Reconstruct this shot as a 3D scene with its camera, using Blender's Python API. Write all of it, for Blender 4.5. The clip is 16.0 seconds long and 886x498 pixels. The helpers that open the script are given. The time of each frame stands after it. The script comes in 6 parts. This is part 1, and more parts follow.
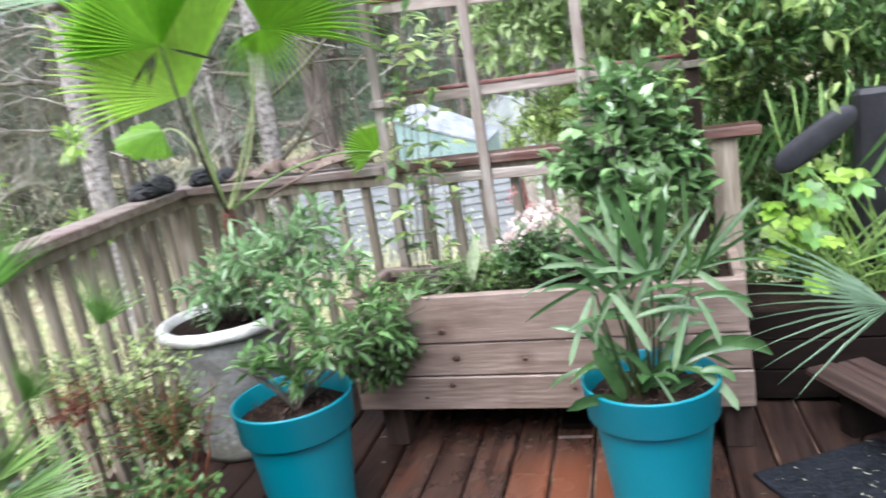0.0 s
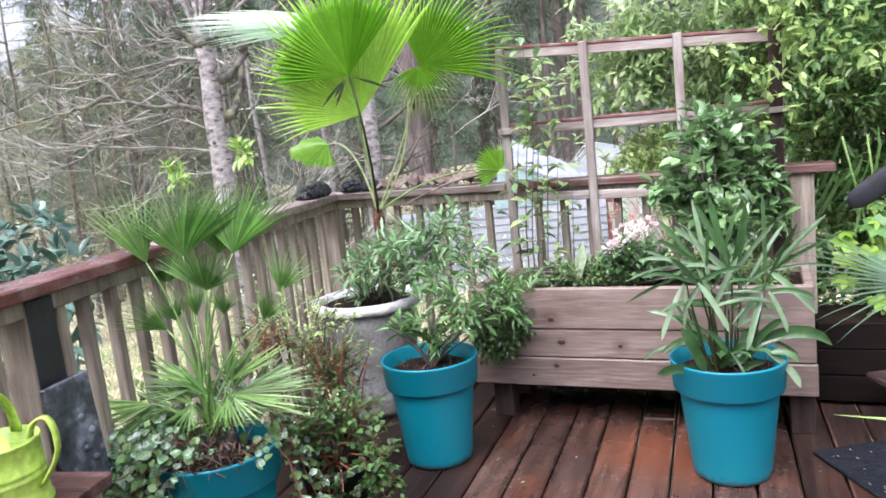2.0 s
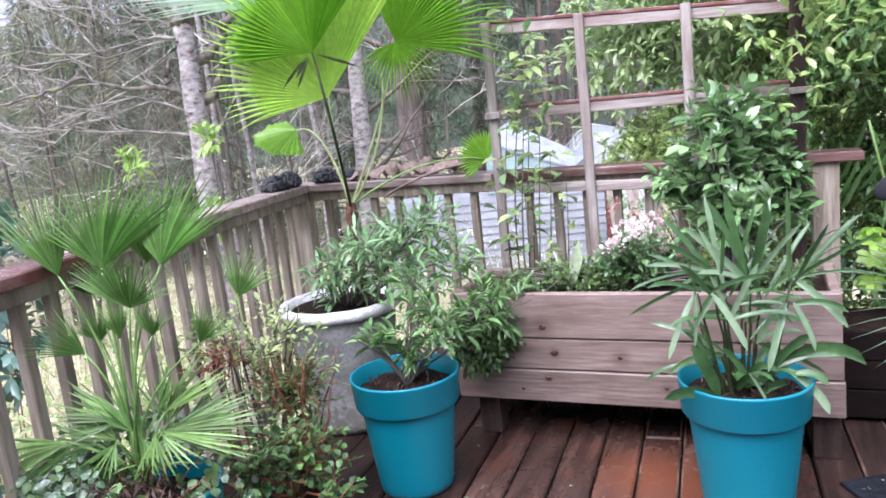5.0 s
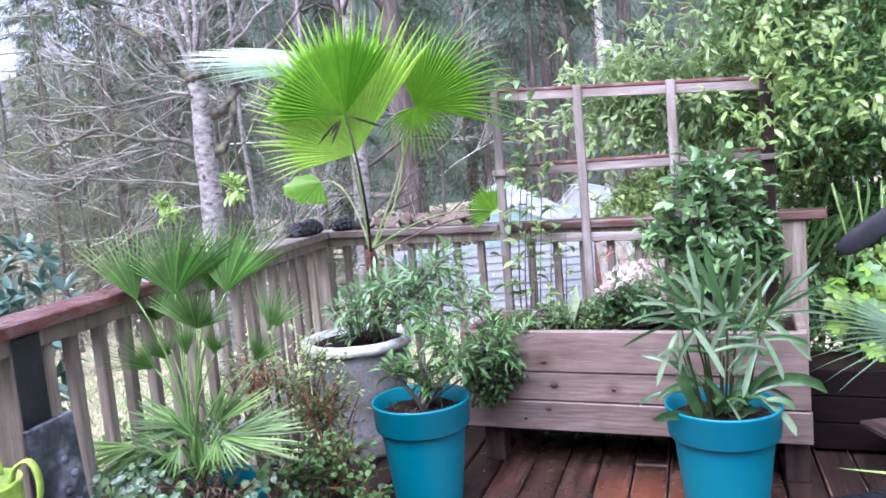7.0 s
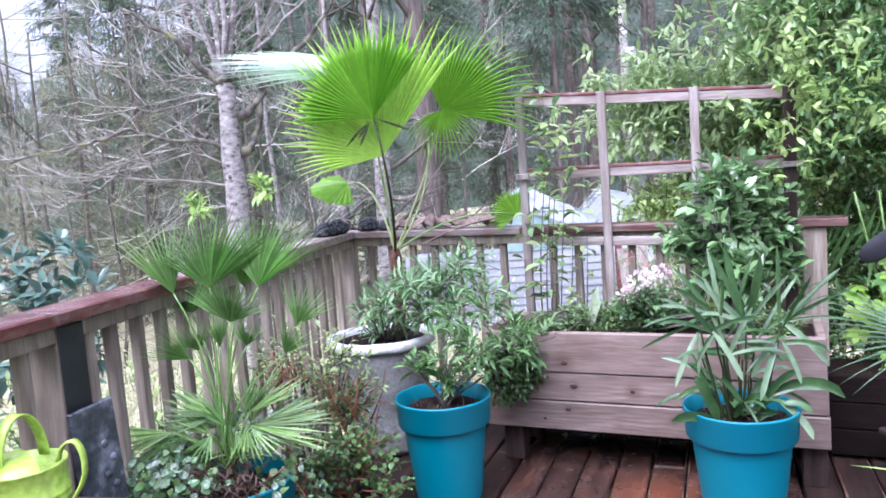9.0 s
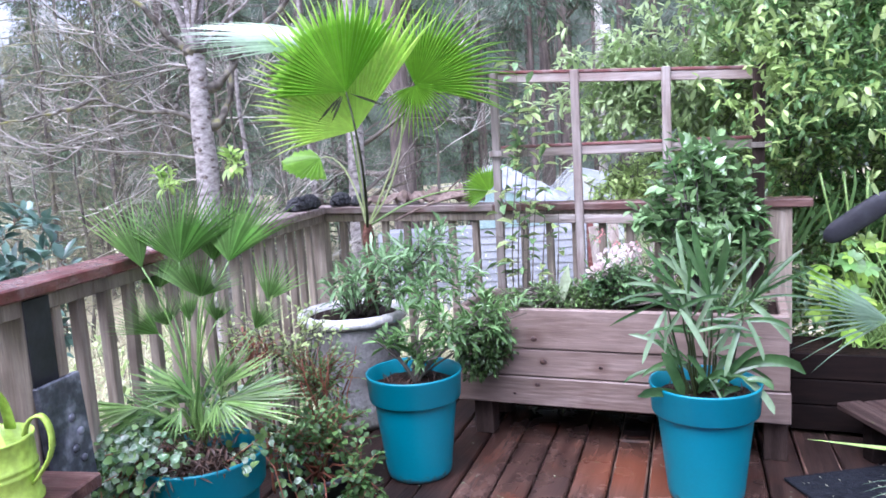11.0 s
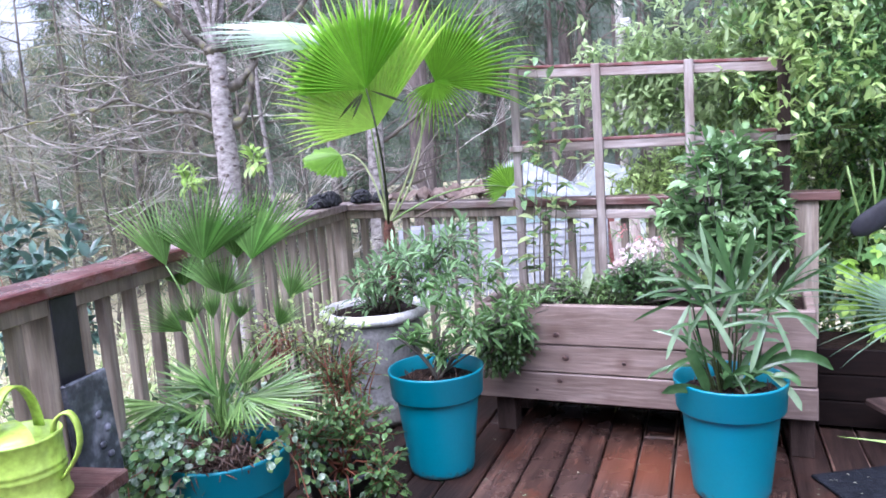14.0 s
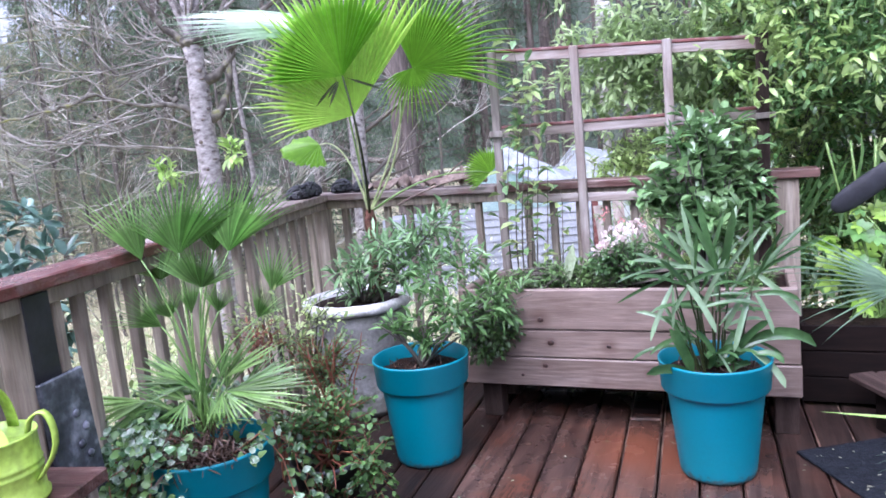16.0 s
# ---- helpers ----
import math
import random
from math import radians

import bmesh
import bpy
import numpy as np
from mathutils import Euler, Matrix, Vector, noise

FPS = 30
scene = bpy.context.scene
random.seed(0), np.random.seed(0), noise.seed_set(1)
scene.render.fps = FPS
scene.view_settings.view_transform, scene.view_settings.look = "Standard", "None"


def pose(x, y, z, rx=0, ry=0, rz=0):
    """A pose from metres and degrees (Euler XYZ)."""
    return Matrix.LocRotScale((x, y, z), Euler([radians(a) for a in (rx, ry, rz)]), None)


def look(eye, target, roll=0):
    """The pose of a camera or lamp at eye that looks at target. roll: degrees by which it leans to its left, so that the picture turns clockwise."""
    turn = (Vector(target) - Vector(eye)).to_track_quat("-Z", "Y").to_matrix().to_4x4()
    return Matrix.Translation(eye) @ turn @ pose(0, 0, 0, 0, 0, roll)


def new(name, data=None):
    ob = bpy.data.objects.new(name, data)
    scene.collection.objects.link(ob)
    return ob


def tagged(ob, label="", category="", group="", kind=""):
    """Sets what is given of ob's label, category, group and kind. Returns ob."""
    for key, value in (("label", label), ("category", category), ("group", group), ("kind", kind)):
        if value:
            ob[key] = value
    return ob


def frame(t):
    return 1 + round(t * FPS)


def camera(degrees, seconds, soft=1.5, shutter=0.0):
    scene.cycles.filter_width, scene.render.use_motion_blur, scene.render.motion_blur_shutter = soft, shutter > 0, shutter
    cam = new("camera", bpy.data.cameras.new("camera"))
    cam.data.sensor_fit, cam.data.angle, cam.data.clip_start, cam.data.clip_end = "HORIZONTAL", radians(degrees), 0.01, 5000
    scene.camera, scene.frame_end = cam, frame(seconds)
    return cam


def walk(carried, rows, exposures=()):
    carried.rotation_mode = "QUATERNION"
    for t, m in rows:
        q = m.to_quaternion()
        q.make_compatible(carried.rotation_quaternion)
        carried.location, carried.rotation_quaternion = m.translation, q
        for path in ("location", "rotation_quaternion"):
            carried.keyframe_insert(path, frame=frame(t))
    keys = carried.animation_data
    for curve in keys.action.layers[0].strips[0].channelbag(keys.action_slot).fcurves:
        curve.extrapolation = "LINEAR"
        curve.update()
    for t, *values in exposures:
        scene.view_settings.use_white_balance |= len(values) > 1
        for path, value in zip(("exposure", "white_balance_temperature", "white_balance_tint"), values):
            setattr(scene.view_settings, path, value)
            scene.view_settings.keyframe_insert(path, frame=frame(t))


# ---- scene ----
cam = camera(61.9, 16.0, soft=1.65, shutter=0.5)
PATH = [
    (0, (-0.032, -0.093, 1.354), (-0.663, 1.75, 0.901), -9.1),
    (0.5, (-0.057, -0.311, 1.324), (-0.829, 1.497, 0.955), -8.6),
    (1, (-0.103, -0.546, 1.324), (-0.816, 1.288, 0.97), -7.3),
    (1.5, (-0.078, -0.658, 1.318), (-0.841, 1.155, 0.959), -5.8),
    (2, (-0.01, -0.73, 1.313), (-0.824, 1.07, 1.001), -6.1),
    (2.5, (0.004, -0.737, 1.31), (-0.819, 1.059, 1.001), -7.4),
    (3, (-0.056, -0.631, 1.292), (-0.819, 1.169, 0.875), -9.0),
    (3.5, (-0.172, -0.525, 1.321), (-0.975, 1.257, 0.899), -7.4),
    (4, (-0.188, -0.44, 1.322), (-1.103, 1.296, 0.937), -6.5),
    (4.5, (-0.132, -0.361, 1.319), (-0.993, 1.404, 0.942), -6.7),
    (4.7, (-0.106, -0.35, 1.318), (-0.936, 1.43, 0.942), -6.6),
    (6.8, (-0.047, -0.708, 1.328), (-0.82, 1.125, 1.121), -5.0),
    (7, (-0.045, -0.724, 1.328), (-0.821, 1.107, 1.111), -5.0),
    (7.5, (-0.044, -0.755, 1.327), (-0.845, 1.067, 1.137), -3.9),
    (8, (-0.034, -0.773, 1.322), (-0.828, 1.053, 1.132), -3.9),
    (8.5, (-0.037, -0.792, 1.328), (-0.884, 1.011, 1.154), -4.1),
    (9, (-0.035, -0.795, 1.322), (-0.859, 1.016, 1.121), -4.2),
    (9.2, (-0.035, -0.797, 1.322), (-0.856, 1.014, 1.106), -4.0),
    (11.3, (-0.03, -0.798, 1.324), (-0.785, 1.034, 1.053), -3.4),
    (11.5, (-0.03, -0.799, 1.324), (-0.802, 1.029, 1.079), -3.6),
    (12, (-0.032, -0.812, 1.321), (-0.831, 1.01, 1.108), -2.8),
    (12.5, (-0.032, -0.809, 1.318), (-0.841, 1.009, 1.113), -3.1),
    (13, (-0.031, -0.805, 1.327), (-0.831, 1.014, 1.099), -3.5),
    (13.5, (-0.037, -0.801, 1.325), (-0.85, 1.008, 1.066), -3.7),
    (14, (-0.036, -0.795, 1.324), (-0.844, 1.014, 1.047), -4.0),
    (14.5, (-0.036, -0.787, 1.316), (-0.838, 1.019, 1.007), -4.1),
    (15, (-0.03, -0.779, 1.316), (-0.838, 1.024, 1.0), -5.8),
    (15.5, (-0.026, -0.772, 1.317), (-0.798, 1.049, 1.023), -5.3),
    (16, (-0.029, -0.767, 1.311), (-0.803, 1.051, 1.002), -5.4),
]
EXPOSURES = [(0.0, 1.46, 5950, 13), (0.6, 1.49, 5950, 18), (3.5, 1.46, 5950, 22), (7.0, 1.52, 5380, 29), (13.0, 1.52, 5380, 29), (16.0, 1.43, 5380, 29)]
walk(cam, [(t, look(eye, target, roll)) for t, eye, target, roll in PATH], EXPOSURES)

# ---- world and light ----
world = bpy.data.worlds.new("overcast")
scene.world = world
world.use_nodes = True
wn = world.node_tree.nodes
sky = wn.new("ShaderNodeTexSky")
sky.sky_type, sky.sun_disc = "NISHITA", False
sky.sun_elevation, sky.sun_rotation = radians(58), radians(200)
sky.air_density, sky.dust_density, sky.ozone_density = 1.0, 5.0, 0.6
grey = wn.new("ShaderNodeHueSaturation")
grey.inputs["Saturation"].default_value = 0.35
world.node_tree.links.new(sky.outputs[0], grey.inputs["Color"])
world.node_tree.links.new(grey.outputs[0], wn["Background"].inputs[0])
wn["Background"].inputs[1].default_value = 0.15
sun = new("sun", bpy.data.lights.new("sun", "SUN"))
sun.data.energy, sun.data.angle, sun.data.color = 1.7, radians(60), (0.95, 0.98, 1.0)
sun.matrix_world = look((0, 0, 0), (-0.12, 0.5, -1.0))


# ---- materials ----
def material(name, colors, scale=8.0, rough=0.6, bump=0.2, stretch=(1, 1, 1), metal=0.0, fine=60.0, translucent=0.0, island=0.0, each=0.0, spec=0.5, vary=0.2):
    """Colours mixed by noise at two scales, with bump; island and each vary the value per leaf or per piece."""
    m = bpy.data.materials.new(name)
    m.use_nodes = True
    nt = m.node_tree
    n, l = nt.nodes, nt.links
    b = n["Principled BSDF"]
    co = n.new("ShaderNodeTexCoord")
    mp = n.new("ShaderNodeMapping")
    mp.inputs["Scale"].default_value = stretch
    l.new(co.outputs["Object"], mp.inputs[0])
    big, small = n.new("ShaderNodeTexNoise"), n.new("ShaderNodeTexNoise")
    big.inputs["Scale"].default_value, small.inputs["Scale"].default_value = scale, fine
    big.inputs["Detail"].default_value = 5
    small.inputs["Detail"].default_value = 3
    l.new(mp.outputs[0], big.inputs[0])
    l.new(mp.outputs[0], small.inputs[0])
    ramp = n.new("ShaderNodeValToRGB")
    el = ramp.color_ramp.elements
    while len(el) < len(colors):
        el.new(0.5)
    for k, c in enumerate(colors):
        el[k].position = 0.28 + 0.44 * k / max(1, len(colors) - 1)
        el[k].color = (*c, 1)
    l.new(big.outputs[0], ramp.inputs[0])
    mix = n.new("ShaderNodeHueSaturation")
    l.new(ramp.outputs[0], mix.inputs["Color"])
    val = n.new("ShaderNodeMapRange")
    val.inputs[1].default_value, val.inputs[2].default_value = 0.3, 0.7
    val.inputs[3].default_value, val.inputs[4].default_value = 1 - vary, 1 + vary
    l.new(small.outputs[0], val.inputs[0])
    out = val.outputs[0]
    for amount, kind, sock in ((island, "ShaderNodeNewGeometry", "Random Per Island"), (each, "ShaderNodeObjectInfo", "Random")):
        if amount:
            g = n.new(kind)
            r = n.new("ShaderNodeMapRange")
            r.inputs[3].default_value, r.inputs[4].default_value = 1 - amount, 1 + amount
            l.new(g.outputs[sock], r.inputs[0])
            mu = n.new("ShaderNodeMath")
            mu.operation = "MULTIPLY"
            l.new(out, mu.inputs[0])
            l.new(r.outputs[0], mu.inputs[1])
            out = mu.outputs[0]
    l.new(out, mix.inputs["Value"])
    l.new(mix.outputs[0], b.inputs["Base Color"])
    b.inputs["Roughness"].default_value, b.inputs["Metallic"].default_value = rough, metal
    b.inputs["Specular IOR Level"].default_value = spec
    if bump:
        bp = n.new("ShaderNodeBump")
        bp.inputs["Strength"].default_value, bp.inputs["Distance"].default_value = bump, 0.01
        l.new(small.outputs[0], bp.inputs["Height"])
        l.new(bp.outputs[0], b.inputs["Normal"])
    if translucent:
        tr, ms = n.new("ShaderNodeBsdfTranslucent"), n.new("ShaderNodeMixShader")
        ms.inputs[0].default_value = translucent
        l.new(mix.outputs[0], tr.inputs[0])
        l.new(b.outputs[0], ms.inputs[1])
        l.new(tr.outputs[0], ms.inputs[2])
        l.new(ms.outputs[0], n["Material Output"].inputs[0])
    return m


def timber(name, colors, stain, run=(1, 22, 22), grain=2.5, patch=2.2, rough=0.55, bump=0.35, each=0.12, knots=(), wet=0.0, vary=0.16, spots=0.75):
    """Weathered wood: fine lines along the board, blotchy stains, reddish halos round knots."""
    m = material(name, colors, grain, rough, bump, run, fine=9, each=each, vary=vary)
    n, l = m.node_tree.nodes, m.node_tree.links
    b = n["Principled BSDF"]
    src = b.inputs["Base Color"].links[0].from_socket
    co = n.new("ShaderNodeTexCoord")
    blot = n.new("ShaderNodeTexNoise")
    blot.inputs["Scale"].default_value, blot.inputs["Detail"].default_value, blot.inputs["Roughness"].default_value = patch, 8, 0.65
    l.new(co.outputs["Object"], blot.inputs[0])
    rng = n.new("ShaderNodeMapRange")
    rng.inputs[1].default_value, rng.inputs[2].default_value = 0.50, 0.72
    rng.inputs[3].default_value, rng.inputs[4].default_value = 0.0, spots
    l.new(blot.outputs[0], rng.inputs[0])
    fac = rng.outputs[0]
    for k in knots:
        far = n.new("ShaderNodeVectorMath")
        far.operation = "DISTANCE"
        far.inputs[1].default_value = k[:3]
        l.new(co.outputs["Object"], far.inputs[0])
        near = n.new("ShaderNodeMapRange")
        near.interpolation_type = "SMOOTHSTEP"
        near.inputs[1].default_value, near.inputs[2].default_value = k[3], 0.005
        near.inputs[3].default_value, near.inputs[4].default_value = 0.0, 0.8
        l.new(far.outputs["Value"], near.inputs[0])
        top = n.new("ShaderNodeMath")
        top.operation = "MAXIMUM"
        l.new(fac, top.inputs[0])
        l.new(near.outputs[0], top.inputs[1])
        fac = top.outputs[0]
    mx = n.new("ShaderNodeMixRGB")
    mx.inputs[2].default_value = (*stain, 1)
    l.new(fac, mx.inputs[0])
    l.new(src, mx.inputs[1])
    l.new(mx.outputs[0], b.inputs["Base Color"])
    if wet:
        gl = n.new("ShaderNodeMapRange")
        gl.inputs[1].default_value, gl.inputs[2].default_value = 0.35, 0.65
        gl.inputs[3].default_value, gl.inputs[4].default_value = rough, rough - wet
        l.new(blot.outputs[0], gl.inputs[0])
        l.new(gl.outputs[0], b.inputs["Roughness"])
    return m

def leafy(name, a, b, rough=0.35, tr=0.3, vary=0.4, spec=0.5):
    return material(name, [a, b], 5, rough, 0.1, fine=40, translucent=tr, island=vary, each=0.1, spec=spec, vary=0.09)


M = {
    "deck": timber("wet_red_deck", [(0.024, 0.014, 0.012), (0.058, 0.033, 0.025), (0.104, 0.058, 0.042)], (0.125, 0.045, 0.025), patch=5.0, each=0.25, run=(9, 0.8, 9), rough=0.36, wet=0.22, bump=0.22, vary=0.22, spots=0.6),
    "rail": timber("weathered_rail", [(0.15, 0.118, 0.085), (0.245, 0.203, 0.155), (0.35, 0.305, 0.245)], (0.09, 0.063, 0.05), run=(14, 14, 1.2), each=0.2, rough=0.65),
    "cap": timber("wet_stained_cap", [(0.07, 0.02, 0.017), (0.13, 0.042, 0.036), (0.20, 0.10, 0.09)], (0.26, 0.20, 0.185), run=(5, 3, 8), patch=9, rough=0.4, wet=0.2),
    "dark_cap": timber("dark_red_cap", [(0.04, 0.018, 0.014), (0.095, 0.045, 0.036), (0.15, 0.085, 0.07)], (0.20, 0.15, 0.13), run=(1, 12, 12), patch=7, rough=0.45, wet=0.15),
    "bare_cap": timber("bare_grey_cap", [(0.13, 0.085, 0.07), (0.24, 0.19, 0.17), (0.34, 0.29, 0.265)], (0.14, 0.06, 0.05), run=(2, 12, 12), patch=6, rough=0.5, wet=0.15),
    "planter": timber("bleached_cedar", [(0.125, 0.087, 0.068), (0.180, 0.131, 0.105), (0.212, 0.158, 0.130), (0.270, 0.212, 0.180)], (0.115, 0.072, 0.054), run=(0.9, 9, 9), grain=2.2, patch=4.2, bump=0.3, vary=0.14, spots=0.6, each=0.09, knots=((-0.85, 0.0, 0.372, 0.035), (-0.88, 0.0, 0.268, 0.03), (-0.888, 0.0, 0.485, 0.07), (-0.60, 0.0, 0.36, 0.06), (-0.44, 0.0, 0.25, 0.03), (-0.2, 0.0, 0.56, 0.09))),
    "knot": material("dark_knot", [(0.02, 0.012, 0.01), (0.09, 0.045, 0.035)], 60, 0.6, 0.4),
    "trellis": timber("grey_cedar_slat", [(0.18, 0.14, 0.117), (0.28, 0.24, 0.21), (0.37, 0.335, 0.30)], (0.15, 0.09, 0.07), run=(12, 12, 1.2)),
    "slat": timber("pale_grey_slat", [(0.20, 0.155, 0.13), (0.31, 0.265, 0.235), (0.40, 0.36, 0.325)], (0.18, 0.09, 0.072), run=(1.2, 12, 12)),
    "teal": material("teal_plastic", [(0.0, 0.160, 0.208), (0.002, 0.184, 0.235)], 4, 0.42, 0.02, fine=90, vary=0.03),
    "soil": material("wet_soil", [(0.005, 0.0035, 0.003), (0.028, 0.016, 0.011)], 30, 0.75, 0.9),
    "black": material("black_plastic", [(0.010, 0.010, 0.013), (0.022, 0.022, 0.027)], 10, 0.45, 0.1),
    "slate": material("dark_slate", [(0.02, 0.022, 0.028), (0.06, 0.064, 0.078), (0.26, 0.27, 0.31)], 14, 0.22, 0.3),
    "mat": material("black_rubber_mat", [(0.006, 0.007, 0.009), (0.018, 0.02, 0.025)], 40, 0.55, 0.8, spec=0.25),
    "concrete": material("stained_concrete", [(0.10, 0.095, 0.08), (0.22, 0.215, 0.20), (0.30, 0.30, 0.29)], 6, 0.85, 0.5),
    "white": material("chipped_white_paint", [(0.56, 0.54, 0.51), (0.86, 0.86, 0.84)], 14, 0.5, 0.3),
    "siding": material("white_siding", [(0.19, 0.203, 0.222), (0.30, 0.315, 0.335)], 2, 0.6, 0.1),
    "house": material("pale_house_paint", [(0.42, 0.44, 0.47), (0.56, 0.58, 0.60)], 2, 0.6, 0.1),
    "roof": material("white_sheet_roof", [(0.16, 0.175, 0.20), (0.36, 0.385, 0.41)], 5, 0.5, 0.15, vary=0.3),
    "lime": material("lime_enamel", [(0.37, 0.55, 0.07), (0.45, 0.62, 0.11)], 6, 0.26, 0.04),
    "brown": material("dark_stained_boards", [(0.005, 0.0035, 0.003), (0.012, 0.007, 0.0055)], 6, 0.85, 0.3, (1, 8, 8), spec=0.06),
    "board": material("charcoal_board", [(0.013, 0.013, 0.018), (0.03, 0.031, 0.04)], 12, 0.6, 0.15),
    "ground": material("winter_meadow", [(0.16, 0.13, 0.08), (0.40, 0.36, 0.22), (0.20, 0.24, 0.10)], 0.8, 0.9, 0.6, fine=12),
    "straw": leafy("straw_grass", (0.48, 0.46, 0.28), (0.68, 0.66, 0.47), 0.6, 0.45),
    "birch": material("birch_bark", [(0.045, 0.038, 0.032), (0.20, 0.18, 0.17), (0.29, 0.27, 0.255), (0.38, 0.355, 0.34)], 9, 0.8, 0.6, (1.2, 1.2, 2.2), fine=40),
    "bark": material("brown_bark", [(0.05, 0.042, 0.037), (0.13, 0.105, 0.092), (0.21, 0.175, 0.155)], 4, 0.9, 0.6, (4, 4, 0.7)),
    "moss": material("mossy_limb", [(0.035, 0.03, 0.026), (0.10, 0.088, 0.075), (0.15, 0.14, 0.085)], 6, 0.9, 0.5),
    "twig": material("pale_bare_twig", [(0.24, 0.23, 0.19), (0.64, 0.62, 0.55)], 4, 0.85, 0.2),
    "darktwig": material("brown_bare_twig", [(0.055, 0.048, 0.038), (0.15, 0.13, 0.10)], 4, 0.85, 0.2),
    "conifer": leafy("fir_needles", (0.032, 0.07, 0.042), (0.10, 0.155, 0.09), 0.6, 0.2, 0.5),
    "hemlock": leafy("hemlock_spray", (0.06, 0.105, 0.055), (0.16, 0.22, 0.12), 0.6, 0.35, 0.5),
    "farwood": material("distant_wood", [(0.035, 0.052, 0.038), (0.085, 0.108, 0.085), (0.16, 0.18, 0.145)], 0.7, 1.0, 0.0, (1, 1, 0.6), fine=5),
    "palm": leafy("bright_fan_palm", (0.165, 0.375, 0.02), (0.225, 0.445, 0.04), 0.36, 0.46, 0.14),
    "palm_pale": leafy("pale_fan_palm", (0.46, 0.69, 0.12), (0.54, 0.74, 0.17), 0.33, 0.48, 0.10),
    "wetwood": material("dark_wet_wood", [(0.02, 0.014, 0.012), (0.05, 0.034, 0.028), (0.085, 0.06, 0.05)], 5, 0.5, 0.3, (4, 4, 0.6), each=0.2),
    # Base colour lightened to imitate the sky's reflection on a wet leaf.
    "palm_sheen": leafy("wet_sheen_fan_palm", (0.22, 0.36, 0.18), (0.38, 0.50, 0.35), 0.2, 0.3, 0.3, 1.0),
    "petiole": material("green_petiole", [(0.14, 0.26, 0.055), (0.25, 0.37, 0.11)], 10, 0.4, 0.1),
    "stalk": material("palm_stalk", [(0.09, 0.18, 0.04), (0.19, 0.31, 0.085)], 10, 0.4, 0.1),
    "dark_petiole": material("dark_petiole", [(0.012, 0.02, 0.006), (0.035, 0.045, 0.014)], 10, 0.6, 0.1, spec=0.2),
    "fibre": material("palm_fibre", [(0.07, 0.03, 0.02), (0.20, 0.09, 0.06)], 30, 0.9, 0.8),
    "dwarf": leafy("dwarf_fan_palm", (0.15, 0.32, 0.07), (0.31, 0.50, 0.17), 0.28, 0.45, 0.4),
    "rhapis": leafy("lady_palm_blade", (0.026, 0.068, 0.020), (0.085, 0.17, 0.058), 0.24, 0.28, 0.5, 0.5),
    # Pale copy of the blade colour, with a whitish sheen painted in.
    "rhapis_sheen": leafy("lady_palm_sheen_blade", (0.10, 0.19, 0.085), (0.24, 0.335, 0.19), 0.25, 0.2, 0.3, 0.7),
    "shrub": leafy("narrow_shrub_leaf", (0.12, 0.25, 0.09), (0.29, 0.44, 0.22), 0.22, 0.36, 0.45, 0.7),
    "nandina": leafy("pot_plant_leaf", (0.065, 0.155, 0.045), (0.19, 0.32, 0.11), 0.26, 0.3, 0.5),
    "camellia": leafy("camellia_leaf", (0.085, 0.19, 0.06), (0.24, 0.37, 0.165), 0.17, 0.32, 0.5, 1.0),
    "laurel": leafy("light_shrub_leaf", (0.24, 0.365, 0.10), (0.45, 0.57, 0.23), 0.22, 0.45, 0.45),
    "groundcover": leafy("small_green_leaf", (0.09, 0.18, 0.05), (0.20, 0.31, 0.10), 0.4, 0.3, 0.5),
    "ivy": material("variegated_ivy", [(0.03, 0.085, 0.03), (0.09, 0.18, 0.075), (0.46, 0.52, 0.42)], 60, 0.35, 0.1, fine=40, translucent=0.2, island=0.5),
    "ivy_pale": material("cream_ivy", [(0.08, 0.18, 0.08), (0.30, 0.39, 0.27), (0.60, 0.66, 0.55)], 60, 0.3, 0.1, fine=40, translucent=0.25, island=0.25),
    "creeper": leafy("dark_round_leaf", (0.032, 0.085, 0.02), (0.12, 0.21, 0.06), 0.35, 0.25, 0.6),
    "ivy_green": leafy("green_creeper", (0.05, 0.13, 0.03), (0.15, 0.28, 0.08), 0.35, 0.3, 0.5),
    "yellow": leafy("yellow_green_leaf", (0.18, 0.33, 0.04), (0.34, 0.49, 0.10), 0.28, 0.42, 0.35),
    "rhodo": leafy("blue_green_leaf", (0.08, 0.16, 0.115), (0.17, 0.27, 0.22), 0.28, 0.15, 0.4, 0.6),
    "rust": leafy("rusty_leaf", (0.16, 0.05, 0.03), (0.28, 0.11, 0.06), 0.5, 0.3, 0.5),
    "petal": leafy("pale_pink_petal", (0.76, 0.60, 0.57), (0.88, 0.81, 0.77), 0.5, 0.3, 0.12),
    "bud": leafy("red_pink_bud", (0.50, 0.14, 0.14), (0.70, 0.36, 0.34), 0.5, 0.3, 0.25),
    "drift": material("driftwood", [(0.07, 0.042, 0.035), (0.20, 0.14, 0.11), (0.36, 0.29, 0.24)], 12, 0.7, 0.6),
    "redstain": timber("red_stained_edge", [(0.085, 0.024, 0.02), (0.15, 0.045, 0.038), (0.22, 0.10, 0.085)], (0.33, 0.27, 0.25), run=(2, 8, 8), patch=8),
    # Darker copy of the deck wood, with the shade put into its colour.
    "deck_shaded": timber("wet_shaded_deck", [(0.012, 0.008, 0.007), (0.025, 0.016, 0.013), (0.045, 0.027, 0.021)], (0.07, 0.028, 0.017), patch=1.5, each=0.3, run=(12, 0.8, 12), rough=0.42, wet=0.15, bump=0.25),
